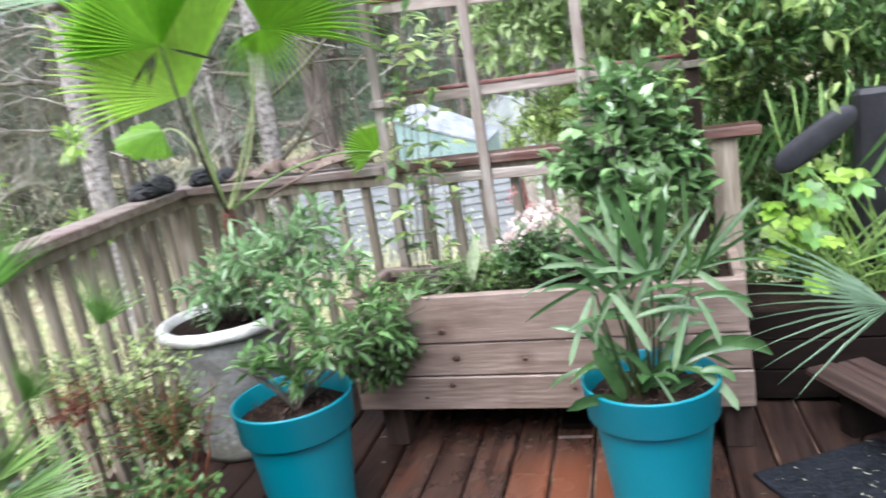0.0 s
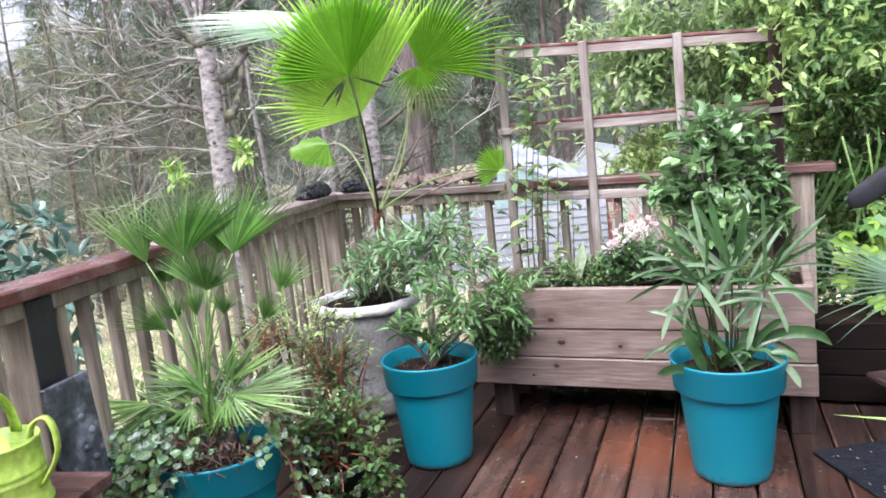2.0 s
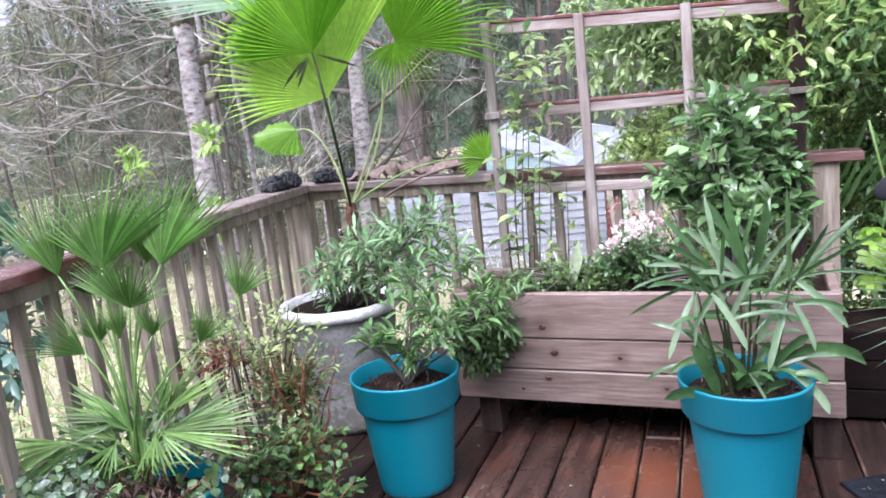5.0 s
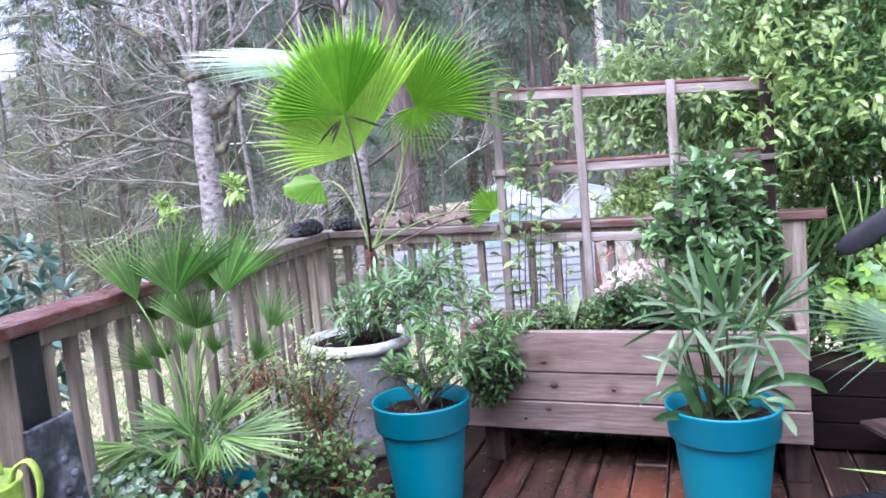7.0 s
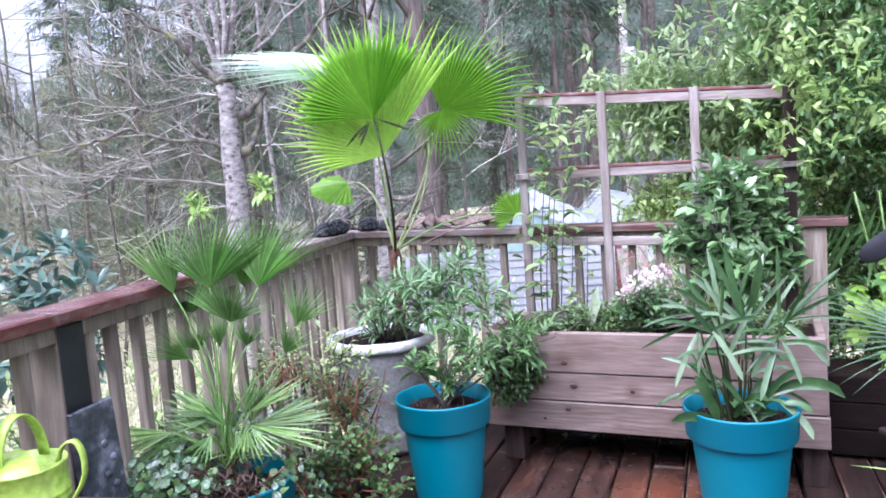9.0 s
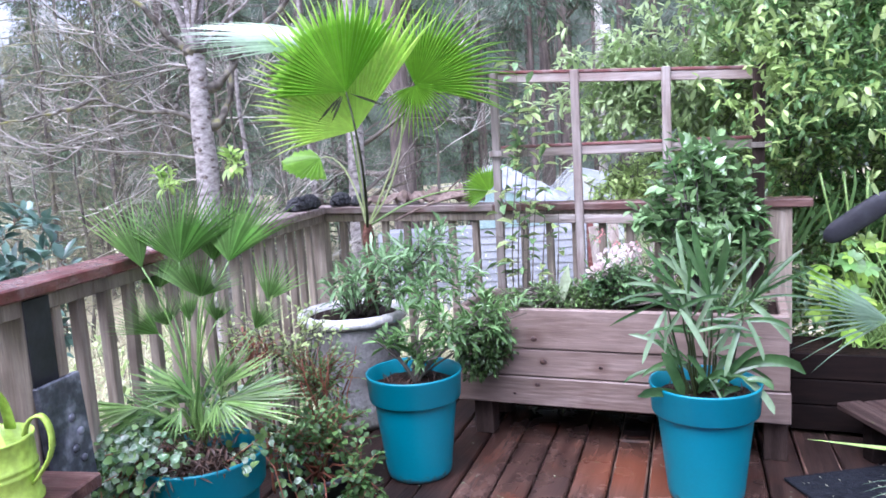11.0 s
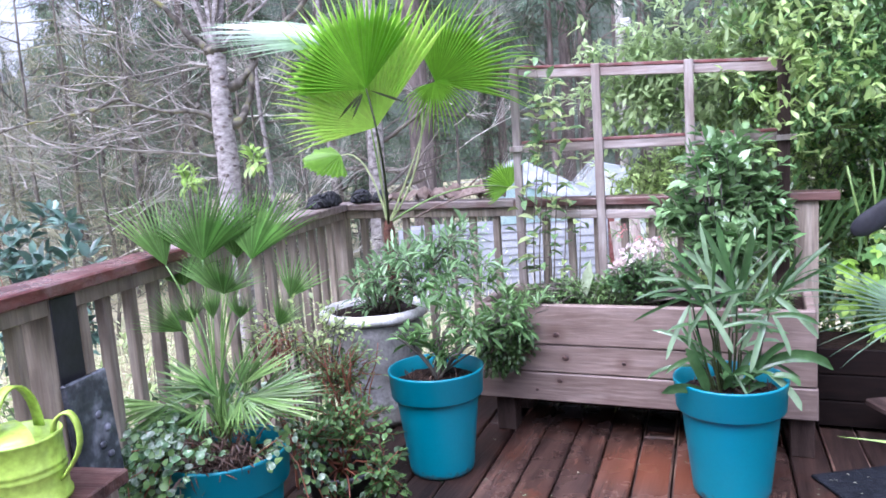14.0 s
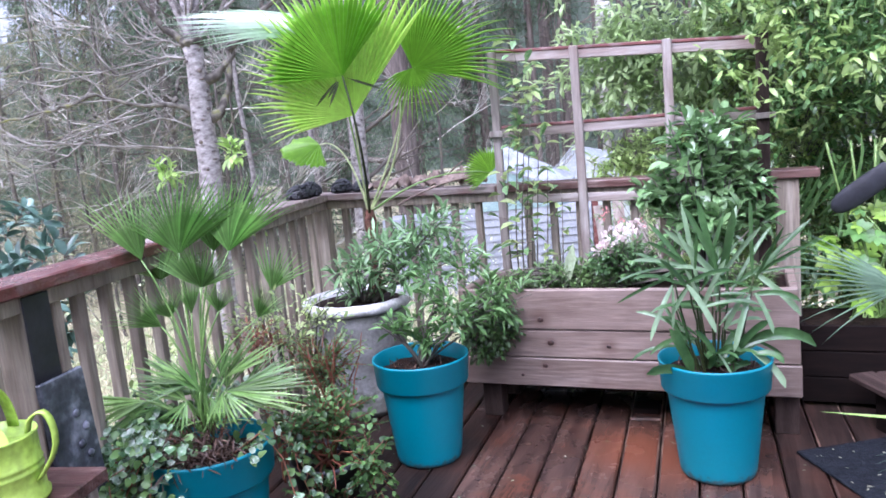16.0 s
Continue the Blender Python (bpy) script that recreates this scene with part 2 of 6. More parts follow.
    # Shaded copy of the low leaf colour below.
    "dwarf_shade": leafy("dwarf_palm_shaded_leaf", (0.07, 0.16, 0.035), (0.17, 0.29, 0.085), 0.3, 0.3, 0.5),
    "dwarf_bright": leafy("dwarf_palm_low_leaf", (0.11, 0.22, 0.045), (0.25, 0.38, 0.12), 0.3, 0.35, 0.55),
    "fresh": leafy("fresh_shrub_leaf", (0.22, 0.34, 0.09), (0.46, 0.54, 0.24), 0.3, 0.45, 0.4),
    "elder": leafy("fresh_elder_leaf", (0.25, 0.42, 0.08), (0.42, 0.56, 0.2), 0.22, 0.4, 0.3),
    "silver": leafy("silver_edged_blade", (0.11, 0.21, 0.115), (0.28, 0.38, 0.27), 0.2, 0.25, 0.3, 0.8),
    "limb": material("mossy_birch_limb", [(0.024, 0.02, 0.016), (0.06, 0.052, 0.041), (0.16, 0.148, 0.12), (0.17, 0.17, 0.05)], 7, 0.9, 0.6),
    "bench": timber("wet_bench_board", [(0.02, 0.013, 0.011), (0.045, 0.030, 0.025), (0.08, 0.055, 0.047)], (0.04, 0.016, 0.012), rough=0.65),
    "grey_limb": material("grey_bare_limb", [(0.09, 0.083, 0.068), (0.22, 0.205, 0.175), (0.37, 0.35, 0.31)], 5, 0.9, 0.5),
    "deck_red": timber("worn_red_deck", [(0.028, 0.016, 0.012), (0.066, 0.036, 0.026), (0.118, 0.063, 0.045)], (0.160, 0.054, 0.027), patch=4.0, each=0.2, run=(9, 0.8, 9), rough=0.34, wet=0.2, bump=0.22, vary=0.22, spots=0.5, knots=((-0.47, 2.05, 0.0, 0.34), (-0.33, 2.0, 0.0, 0.36), (-0.86, 1.9, 0.0, 0.26))),
    "laurel_pale": leafy("pale_shrub_leaf", (0.31, 0.44, 0.17), (0.50, 0.62, 0.33), 0.2, 0.42, 0.3),
    "twiggy": leafy("small_pale_leaf", (0.08, 0.15, 0.045), (0.21, 0.30, 0.11), 0.4, 0.35, 0.5),
    "mosstwig": material("mossy_twig", [(0.09, 0.095, 0.05), (0.28, 0.28, 0.16)], 4, 0.85, 0.2),
    "blue": material("blue_ribbed_foam", [(0.04, 0.12, 0.42), (0.07, 0.17, 0.52)], 6, 0.45, 0.1, fine=70, vary=0.1),
    "deck_edge": material("worn_plank_edge", [(0.03, 0.018, 0.014), (0.09, 0.05, 0.035), (0.34, 0.22, 0.15)], 9, 0.5, 0.2, (1, 0.6, 1)),
    "blue_base": material("dark_blue_foam", [(0.012, 0.03, 0.13), (0.02, 0.05, 0.18)], 6, 0.6, 0.1),
    "pale_petiole": material("cream_petiole", [(0.30, 0.38, 0.14), (0.46, 0.50, 0.26)], 10, 0.45, 0.1),
    "withered": leafy("withered_leaf", (0.035, 0.018, 0.012), (0.09, 0.05, 0.03), 0.6, 0.2, 0.4),
    "sea_sheet": material("sea_green_sheet", [(0.18, 0.28, 0.27), (0.30, 0.39, 0.38)], 5, 0.4, 0.15, vary=0.25),
    "glass": material("clear_sheet", [(0.55, 0.62, 0.62), (0.62, 0.7, 0.7)], 3, 0.15, 0.05),
}



def see_through(m, amount):
    """Lets part of the light straight through a thin sheet."""
    n, l = m.node_tree.nodes, m.node_tree.links
    tr, ms = n.new("ShaderNodeBsdfTransparent"), n.new("ShaderNodeMixShader")
    ms.inputs[0].default_value = amount
    l.new(n["Principled BSDF"].outputs[0], ms.inputs[1])
    l.new(tr.outputs[0], ms.inputs[2])
    l.new(ms.outputs[0], n["Material Output"].inputs[0])


see_through(M["glass"], 0.5)


def grime(m, low, high, color):
    """Splashed earth on the lowest part of a thing."""
    n, l = m.node_tree.nodes, m.node_tree.links
    b = n["Principled BSDF"]
    src = b.inputs["Base Color"].links[0].from_socket
    co, sep = n.new("ShaderNodeTexCoord"), n.new("ShaderNodeSeparateXYZ")
    l.new(co.outputs["Object"], sep.inputs[0])
    ht = n.new("ShaderNodeMapRange")
    ht.inputs[1].default_value, ht.inputs[2].default_value = low, high
    ht.inputs[3].default_value, ht.inputs[4].default_value = 0.35, -0.22
    l.new(sep.outputs["Z"], ht.inputs[0])
    spots = n.new("ShaderNodeTexNoise")
    spots.inputs["Scale"].default_value, spots.inputs["Detail"].default_value = 38, 6
    l.new(co.outputs["Object"], spots.inputs[0])
    add = n.new("ShaderNodeMath")
    l.new(ht.outputs[0], add.inputs[0])
    l.new(spots.outputs[0], add.inputs[1])
    cut = n.new("ShaderNodeMapRange")
    cut.inputs[1].default_value, cut.inputs[2].default_value = 0.55, 0.75
    cut.inputs[4].default_value = 0.7
    l.new(add.outputs[0], cut.inputs[0])
    mx = n.new("ShaderNodeMixRGB")
    mx.inputs[2].default_value = (*color, 1)
    l.new(cut.outputs[0], mx.inputs[0])
    l.new(src, mx.inputs[1])
    l.new(mx.outputs[0], b.inputs["Base Color"])


grime(M["teal"], 0.0, 0.055, (0.05, 0.045, 0.035))
grime(M["concrete"], 0.0, 0.3, (0.09, 0.085, 0.06))
for dull in ("soil", "bench", "wetwood", "mat", "brown", "deck_shaded"):
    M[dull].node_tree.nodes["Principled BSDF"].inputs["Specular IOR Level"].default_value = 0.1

# ---- mesh helpers ----
def part(name, bm, mat, parent=None, label="", smooth=False):
    """Links a bmesh as one mesh object under a thing or part."""
    me = bpy.data.meshes.new(name)
    bm.to_mesh(me)
    bm.free()
    me.materials.append(mat)
    if smooth:
        for p in me.polygons:
            p.use_smooth = True
    ob = new(name, me)
    ob.parent = parent
    if label:
        ob["label"] = label
    return ob


def thing(name, at=(0, 0, 0), turn=0.0, **tags):
    """An Empty at a thing's base, which parents its parts."""
    ob = new(name)
    ob.matrix_world = pose(*at, 0, 0, turn)
    return tagged(ob, **tags)


def box(lo, hi, bevel=0.004, bm=None, m=None):
    """A bevelled box between two corners."""
    b = bmesh.new()
    bmesh.ops.create_cube(b, size=1)
    lo, hi = Vector(lo), Vector(hi)
    for v in b.verts:
        v.co = Vector([lo[k] + (v.co[k] + 0.5) * (hi[k] - lo[k]) for k in range(3)])
    if bevel:
        bmesh.ops.bevel(b, geom=b.edges[:], offset=bevel, segments=1, affect="EDGES")
    if m is not None:
        b.transform(m)
    if bm is None:
        return b
    me = bpy.data.meshes.new("tmp")
    b.to_mesh(me)
    b.free()
    bm.from_mesh(me)
    bpy.data.meshes.remove(me)
    return bm


def beam(p, q, w, h, bevel=0.003, up=(0, 0, 1)):
    """A bevelled bar from p to q, w wide and h high."""
    p, q = Vector(p), Vector(q)
    d = q - p
    z = d.normalized()
    x = Vector(up).cross(z)
    x = x.normalized() if x.length > 1e-4 else Vector((1, 0, 0))
    y = z.cross(x)
    m = Matrix((x, y, z)).transposed().to_4x4()
    m.translation = p
    return box((-w / 2, -h / 2, 0), (w / 2, h / 2, d.length), bevel, m=m)


def turned(profile, n=40):
    """A surface of revolution round z through (radius, height) points."""
    bm = bmesh.new()
    rings = []
    for r, z in profile:
        rings.append([bm.verts.new((r * math.cos(2 * math.pi * k / n), r * math.sin(2 * math.pi * k / n), z)) for k in range(n)])
    for a, b in zip(rings, rings[1:]):
        for k in range(n):
            bm.faces.new((a[k], a[(k + 1) % n], b[(k + 1) % n], b[k]))
    return bm


# ---- plant helpers ----
RIGHT, TOWARD, UP = Vector((0.924, 0.383, 0)), Vector((0.383, -0.924, 0)), Vector((0, 0, 1))


def mesh_part(name, verts, faces, mat, parent, label="", smooth=True):
    me = bpy.data.meshes.new(name)
    me.from_pydata(verts, [], faces)
    me.materials.append(mat)
    if smooth:
        me.polygons.foreach_set("use_smooth", [True] * len(me.polygons))
    ob = new(name, me)
    ob.parent = parent
    if parent:
        ob.matrix_parent_inverse = parent.matrix_world.inverted()
    if label:
        ob["label"] = label
    return ob


def leaves_mesh(name, rows, mat, parent, label="", fold=0.18, bend=0.25, shape=(0.75, 0.85), simple=False):
    """Many leaves in one mesh. Each row: base, direction, upper side, length, width."""
    n = len(rows)
    pos = np.array([r[0][:] for r in rows], float)
    d = np.array([r[1][:] for r in rows], float)
    u = np.array([r[2][:] for r in rows], float)
    ln = np.array([r[3] for r in rows], float)[:, None]
    wd = np.array([r[4] for r in rows], float)[:, None]
    d /= np.linalg.norm(d, axis=1)[:, None] + 1e-9
    s = np.cross(d, u)
    s /= np.linalg.norm(s, axis=1)[:, None] + 1e-9
    u = np.cross(s, d)
    bend = bend * np.random.uniform(0.2, 1.6, (n, 1))
    cols = []
    if simple:
        for t, w in ((0.0, 0.0), (0.45, -1.0), (1.0, 0.0), (0.45, 1.0)):
            cols.append(pos + d * ln * t + s * wd * 0.5 * w)
        v = np.stack(cols, 1).reshape(-1, 3)
        return mesh_part(name, v.tolist(), np.arange(4 * n).reshape(-1, 4).tolist(), mat, parent, label)
    for t, w in ((0.0, 0.0), (0.33, -shape[0]), (0.33, 0.0), (0.33, shape[0]), (0.68, -shape[1]), (0.68, 0.0), (0.68, shape[1]), (1.0, 0.0)):
        p = pos + d * ln * t + s * wd * 0.5 * w + u * (abs(w) * fold * wd - bend * ln * t * t)
        cols.append(p)
    v = np.stack(cols, 1).reshape(-1, 3)
    tmpl = ((0, 2, 1), (0, 3, 2), (1, 2, 5, 4), (2, 3, 6, 5), (4, 5, 7), (5, 6, 7))
    faces = [tuple(8 * k + i for i in f) for k in range(n) for f in tmpl]
    return mesh_part(name, v.tolist(), faces, mat, parent, label)


def blade_mesh(name, base, d, ln, wd, drop, mat, parent, fold=0.45, steps=7):
    """One strap leaf that starts along d and bends over."""
    d, p = Vector(d).normalized(), Vector(base)
    turn = random.uniform(-0.7, 0.7)
    verts, faces = [], []
    for k in range(steps + 1):
        t = k / steps
        side = d.cross(TOWARD * 0.8 + UP * 0.5)
        side = side.normalized() if side.length > 0.05 else RIGHT.copy()
        side = Matrix.Rotation(turn, 3, d) @ side
        nrm = side.cross(d).normalized()
        w = wd * 0.5 * min(1.0, 0.35 + 3.6 * t) * (1.0 if t < 0.8 else max(0.12, 1 - ((t - 0.8) / 0.2) ** 2))
        verts += [(p - side * w + nrm * fold * w)[:], p[:], (p + side * w + nrm * fold * w)[:]]
        if k < steps:
            b = 3 * k
            faces += [(b, b + 1, b + 4, b + 3), (b + 1, b + 2, b + 5, b + 4)]
        p = p + d * ln / steps
        d = (d - UP * drop * (0.5 + 1.5 * t) / steps).normalized()
    return mesh_part(name, verts, faces, mat, parent)


def tubes_mesh(name, runs, mat, parent, label="", n=5):
    """Tapered tubes in one mesh. Each run: points and radii."""
    verts, faces = [], []
    for pts, radii in runs:
        first = len(verts)
        for k, (p, r) in enumerate(zip(pts, radii)):
            p = Vector(p)
            a = Vector(pts[min(k + 1, len(pts) - 1)]) - Vector(pts[max(k - 1, 0)])
            a = a.normalized() if a.length > 1e-9 else Vector((0, 0, 1))
            x = a.cross(Vector((0.31, 0.17, 0.93))).normalized()
            y = a.cross(x)
            for j in range(n):
                t = 2 * math.pi * j / n
                verts.append((p + (x * math.cos(t) + y * math.sin(t)) * r)[:])
        for k in range(len(pts) - 1):
            for j in range(n):
                a0, a1 = first + k * n + j, first + k * n + (j + 1) % n
                faces.append((a0, a1, a1 + n, a0 + n))
        faces.append(tuple(first + (len(pts) - 1) * n + j for j in range(n)))
    return mesh_part(name, verts, faces, mat, parent, label)


def arc(p, q, sag=(0, 0, 0), steps=6, jitter=0.0):
    """Points from p to q, bowed by sag at the middle."""
    p, q, sag = Vector(p), Vector(q), Vector(sag)
    out = []
    for k in range(steps + 1):
        t = k / steps
        v = p.lerp(q, t) + sag * (4 * t * (1 - t))
        if 0 < k < steps:
            v += Vector([random.uniform(-jitter, jitter) for _ in range(3)])
        out.append(v)
    return out


def rnd(k=1.0):
    return Vector((random.gauss(0, 1), random.gauss(0, 1), random.gauss(0, 1))).normalized() * k


def in_ball(c, r):
    v = rnd() * random.random() ** 0.4
    return Vector((c[0], c[1], c[2])) + RIGHT * v.x * r[0] + TOWARD * v.y * r[1] + UP * v.z * r[2]


def sprigs(c, r, n, per, ln, wd, up=0.5, spread=1.0, gap=0.05, root=None):
    """Leaf rows on short twigs inside an ellipsoid, and the twigs themselves."""
    rows, runs = [], []
    c = Vector(c)
    for _ in range(n):
        p = in_ball(c, r)
        out = (p - c) * 1.6 + rnd(0.35 * max(r)) + Vector((0, 0, up * max(r)))
        ax = out.normalized()
        length = gap * per * 0.5
        a = p - ax * length
        runs.append(([a, p], [0.0022, 0.0012]))
        for k in range(per):
            t = k / max(1, per - 1)
            q = a.lerp(p, t)
            side = ax.cross(rnd()).normalized()
            dr = (ax * (0.35 + 0.6 * t) + side * spread * (1.1 - 0.5 * t)).normalized()
            rows.append((q, dr, (Vector((0, 0, 1)) + rnd(0.5)), ln * random.uniform(0.6, 1.15), wd * random.uniform(0.7, 1.15)))
    if root is not None:
        for _ in range(max(4, n // 9)):
            p = in_ball(c, r)
            runs.append((arc(Vector(root) + rnd(0.02), p, (0, 0, 0.03), 5, 0.01), [0.005, 0.0045, 0.004, 0.0035, 0.003, 0.002]))
    return rows, runs


def bush(name, c, r, n, per, ln, wd, mat, stem, label, category, root=None, kind="", group="", up=0.5, spread=1.0, gap=0.05, extra=(), singles=0):
    """A leafy plant: a foliage part and a stems part."""
    b = thing(name, root if root is not None else (c[0], c[1], c[2] - r[2]), label=label, category=category, kind=kind, group=group)
    rows, runs = sprigs(c, r, n, per, ln, wd, up, spread, gap, root)
    for c2, r2, n2 in extra:
        a, t = sprigs(c2, r2, n2, per, ln, wd, up, spread, gap, root)
        rows += a
        runs += t
    if singles:
        random.shuffle(rows)
        single_leaves(rows[:singles], mat, b)
        rows = rows[singles:]
    tagged(leaves_mesh("foliage", rows, mat, b), kind="stuff")
    tagged(tubes_mesh("stemwork", runs, stem, b, n=4), kind="stuff")
    return b


def single_leaves(rows, mat, parent):
    """Leaves as parts of their own, sharing four meshes."""
    kinds = [leaves_mesh("leaf", [(Vector(), Vector((1, 0, 0)), UP, 1, 1)], mat, None) for _ in range(4)]
    back = parent.matrix_world.inverted()
    for k, (p, d, u, ln, wd) in enumerate(rows):
        ob = kinds[k] if k < 4 else new("leaf", kinds[k % 4].data)
        x = Vector(d).normalized()
        y = Vector(u).cross(x).normalized()
        z = x.cross(y)
        m = Matrix((x * ln, y * wd, z * ln)).transposed().to_4x4()
        m.translation = Vector(p)
        ob.parent = parent
        ob.matrix_basis = back @ m


def fan_mesh(hub, axis, normal, radius, spread, n, split=0.5, fold=0.10, droop=0.1, tip=0.0, cup=0.0, back=0.0, thin=0.8, left=0.0):
    """Pleated fan leaf: n folded segments, joined as far as split, then free and pointed."""
    hub, axis, normal = Vector(hub), Vector(axis).normalized(), Vector(normal).normalized()
    side = axis.cross(normal).normalized()
    normal = side.cross(axis).normalized()
    half = radians(spread) / 2
    da = half / n
    verts, faces = [], []
    for i in range(n):
        a = -half + 2 * half * (i + 0.5) / n
        edge = abs(a) / half
        rad = radius * (1 - back * edge ** 2) * (1 - left * max(0.0, -a / half)) * random.uniform(0.93, 1.05)
        wob = random.uniform(-0.025, 0.025)
        first = len(verts)
        for k, f in enumerate((0.0, 0.28, split, split + (1 - split) * 0.4, split + (1 - split) * 0.75, 1.0)):
            rr = rad * f
            w = rr * math.tan(da) if f <= split else rad * split * math.tan(da) * thin * max(0.0, 1 - ((f - split) / (1 - split)) ** 1.6)
            aa = a + (wob * (f - split) / (1 - split) if f > split else 0)
            d = axis * math.cos(aa) + side * math.sin(aa)
            s = side * math.cos(aa) - axis * math.sin(aa)
            base = hub + d * rr + normal * (cup * rr * edge ** 1.5 - droop * rad * f * f) - UP * (tip * rad * max(0.0, f - split) ** 2)
            hgt = fold * rr if f <= split else fold * rad * split * max(0.2, 1 - (f - split) / (1 - split))
            verts += [(base - s * w)[:], (base + normal * hgt * 0.5)[:], (base + s * w)[:]]
        for k in range(5):
            for j in range(2):
                b = first + 3 * k + j
                faces.append((b, b + 1, b + 4, b + 3))
    return verts, faces


def fan(parent, mat, stem_from, hub, axis, normal, radius, spread, n, sag=(0, 0, 0), thick=0.006, stem_mat=None, **kw):
    """A palm leaf part: blade with its petiole as a sub-part."""
    v, f = fan_mesh(hub, axis, normal, radius, spread, n, **kw)
    blade = mesh_part("leaf", v, f, mat, parent, smooth=False)
    pts = arc(stem_from, hub, sag, 8)
    tubes_mesh("petiole", [(pts, [thick * (1 - 0.06 * k) for k in range(9)])], stem_mat or M["petiole"], blade, n=6)
    return blade


def facing(deg, lean=0.0):
    """A direction in the upright plane that faces the deck: degrees from its right, leaning towards the deck."""
    return RIGHT * math.cos(radians(deg)) + UP * math.sin(radians(deg)) + TOWARD * lean


# ---- ground and distance ----
def ground_height(x, y):
    d = max(0.0, y - 3.5) + max(0.0, -2.6 - x)
    return -1.15 - 0.02 * min(d, 8) + 0.10 * math.sin(0.9 * x + 0.4 * y) + 0.012 * max(0.0, d - 14)


def make_ground():
    xs = [-300, -120, -60, -40] + [-30 + 1.0 * k for k in range(51)] + [30, 60, 150, 300]
    ys = [-150, -40, -10] + [-4 + 1.0 * k for k in range(45)] + [50, 90, 160, 300]
    verts = [(x, y, ground_height(x, y)) for y in ys for x in xs]
    w = len(xs)
    faces = [(r * w + c, r * w + c + 1, r * w + w + c + 1, r * w + w + c) for r in range(len(ys) - 1) for c in range(w - 1)]
    return mesh_part("ground", verts, faces, M["ground"], None)


tagged(make_ground(), label="straw-coloured winter grass and moss below the deck", category="ground", kind="structure")


def make_backdrop():
    """Jagged wall of distant trees, far behind everything."""
    rng = random.Random(5)
    verts, faces = [], []
    n = 700
    level = 0.0
    for k in range(n + 1):
        level = 0.8 * level + rng.uniform(-0.9, 0.9)
        a = radians(30 + 150 * k / n)
        x, y = 46 * math.cos(a), 46 * math.sin(a) - 2
        top = 17 + level + rng.uniform(-1.2, 1.2) - 9.5 * min(1.0, max(0.0, (math.degrees(a) - 126) / 9))
        verts += [(x, y, -3), (x, y, top * 0.6), (x * 1.02, y * 1.02, top)]
    for k in range(n):
        for j in range(2):
            b = 3 * k + j
            faces.append((b, b + 3, b + 4, b + 1))
    return mesh_part("backdrop", verts, faces, M["farwood"], None, smooth=False)


tagged(make_backdrop(), label="grey-green wall of distant woodland", category="woodland", kind="structure")

# ---- deck ----
deck = tagged(thing("floor"), label="wet red-brown wooden deck boards", category="deck", kind="structure")
PITCH = 0.1445
TURN_BOARDS = Matrix.Rotation(math.atan(0.067), 4, "Z")
for k in range(-9, 19):
    x0 = -0.838 + PITCH * k
    cut = 2.3 if k == 2 else None
    for y0, y1 in (((-4.3, 0.06), (0.066, 0.7)) if k in (2, -3) else ((-4.3, 0.7),)):
        bm = box((0.004, y0, -0.035), (PITCH - 0.004, y1, 0.0), 0.007)
        bm.transform(Matrix.Translation((x0, 2.3, random.uniform(-0.003, 0.001))) @ TURN_BOARDS)
        # Outer planks on both sides get the copy with painted-in shade.
        ob = part("plank", bm, M["deck_shaded"] if k < -2 or k > 5 else M["deck_red"] if 0 < k < 4 else M["deck"], deck)
        ob.data.materials.append(M["deck_edge"])
        for f in ob.data.polygons:
            if 0.3 < f.normal.z < 0.95 and k in (2, 3, 7):
                f.material_index = 1
bm = box((-1.27, -4.25, -0.25), (2.68, 0.66, -0.06), 0)
bm.transform(Matrix.Translation((-0.85, 2.3, 0)) @ TURN_BOARDS)
part("joist", bm, M["brown"], deck)

# Unseen wall, added to close the deck and cut light from behind.
house = tagged(part("wall_south", box((-6, -2.5, -1.4), (6, -2.35, 3.0), 0), M["house"]), label="plain pale house wall added out of view behind the deck", category="wall", kind="structure")

# ---- planter ----
planter = thing("planter_box", (0, 2.25, 0), label="long planter box of bleached cedar planks on short legs", category="planter")
ROWS_Z = ((0.172, 0.300), (0.304, 0.427), (0.431, 0.608))
for i, (z0, z1) in enumerate(ROWS_Z):
    o = (0.0, 0.003, -0.002)[i]
    part("plank", box((-1.26, o, z0), (0.134 - 0.004 * i, 0.035 + o, z1), 0.005), M["planter"], planter)
    part("plank", box((-1.26, 0.41, z0), (0.134, 0.445, z1), 0.005), M["planter"], planter)
    part("plank", box((-1.255, 0.041, z0), (-1.22, 0.408, z1), 0.005), M["planter"], planter)
    part("plank", box((0.093, 0.041, z0), (0.128, 0.408, z1), 0.005), M["planter"], planter)
part("soil", box((-1.218, 0.042, 0.2), (0.091, 0.407, 0.575), 0), M["soil"], planter)
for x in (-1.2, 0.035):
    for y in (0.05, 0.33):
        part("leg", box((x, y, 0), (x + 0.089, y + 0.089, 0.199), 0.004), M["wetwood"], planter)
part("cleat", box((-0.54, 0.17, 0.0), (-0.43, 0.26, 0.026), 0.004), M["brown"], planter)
# Added board: blocks light from behind so the gap below goes dark.
part("skirt", box((-1.2, 0.425, 0.004), (0.12, 0.44, 0.168), 0.002), M["brown"], planter, "dark board added to keep light out below the planter")
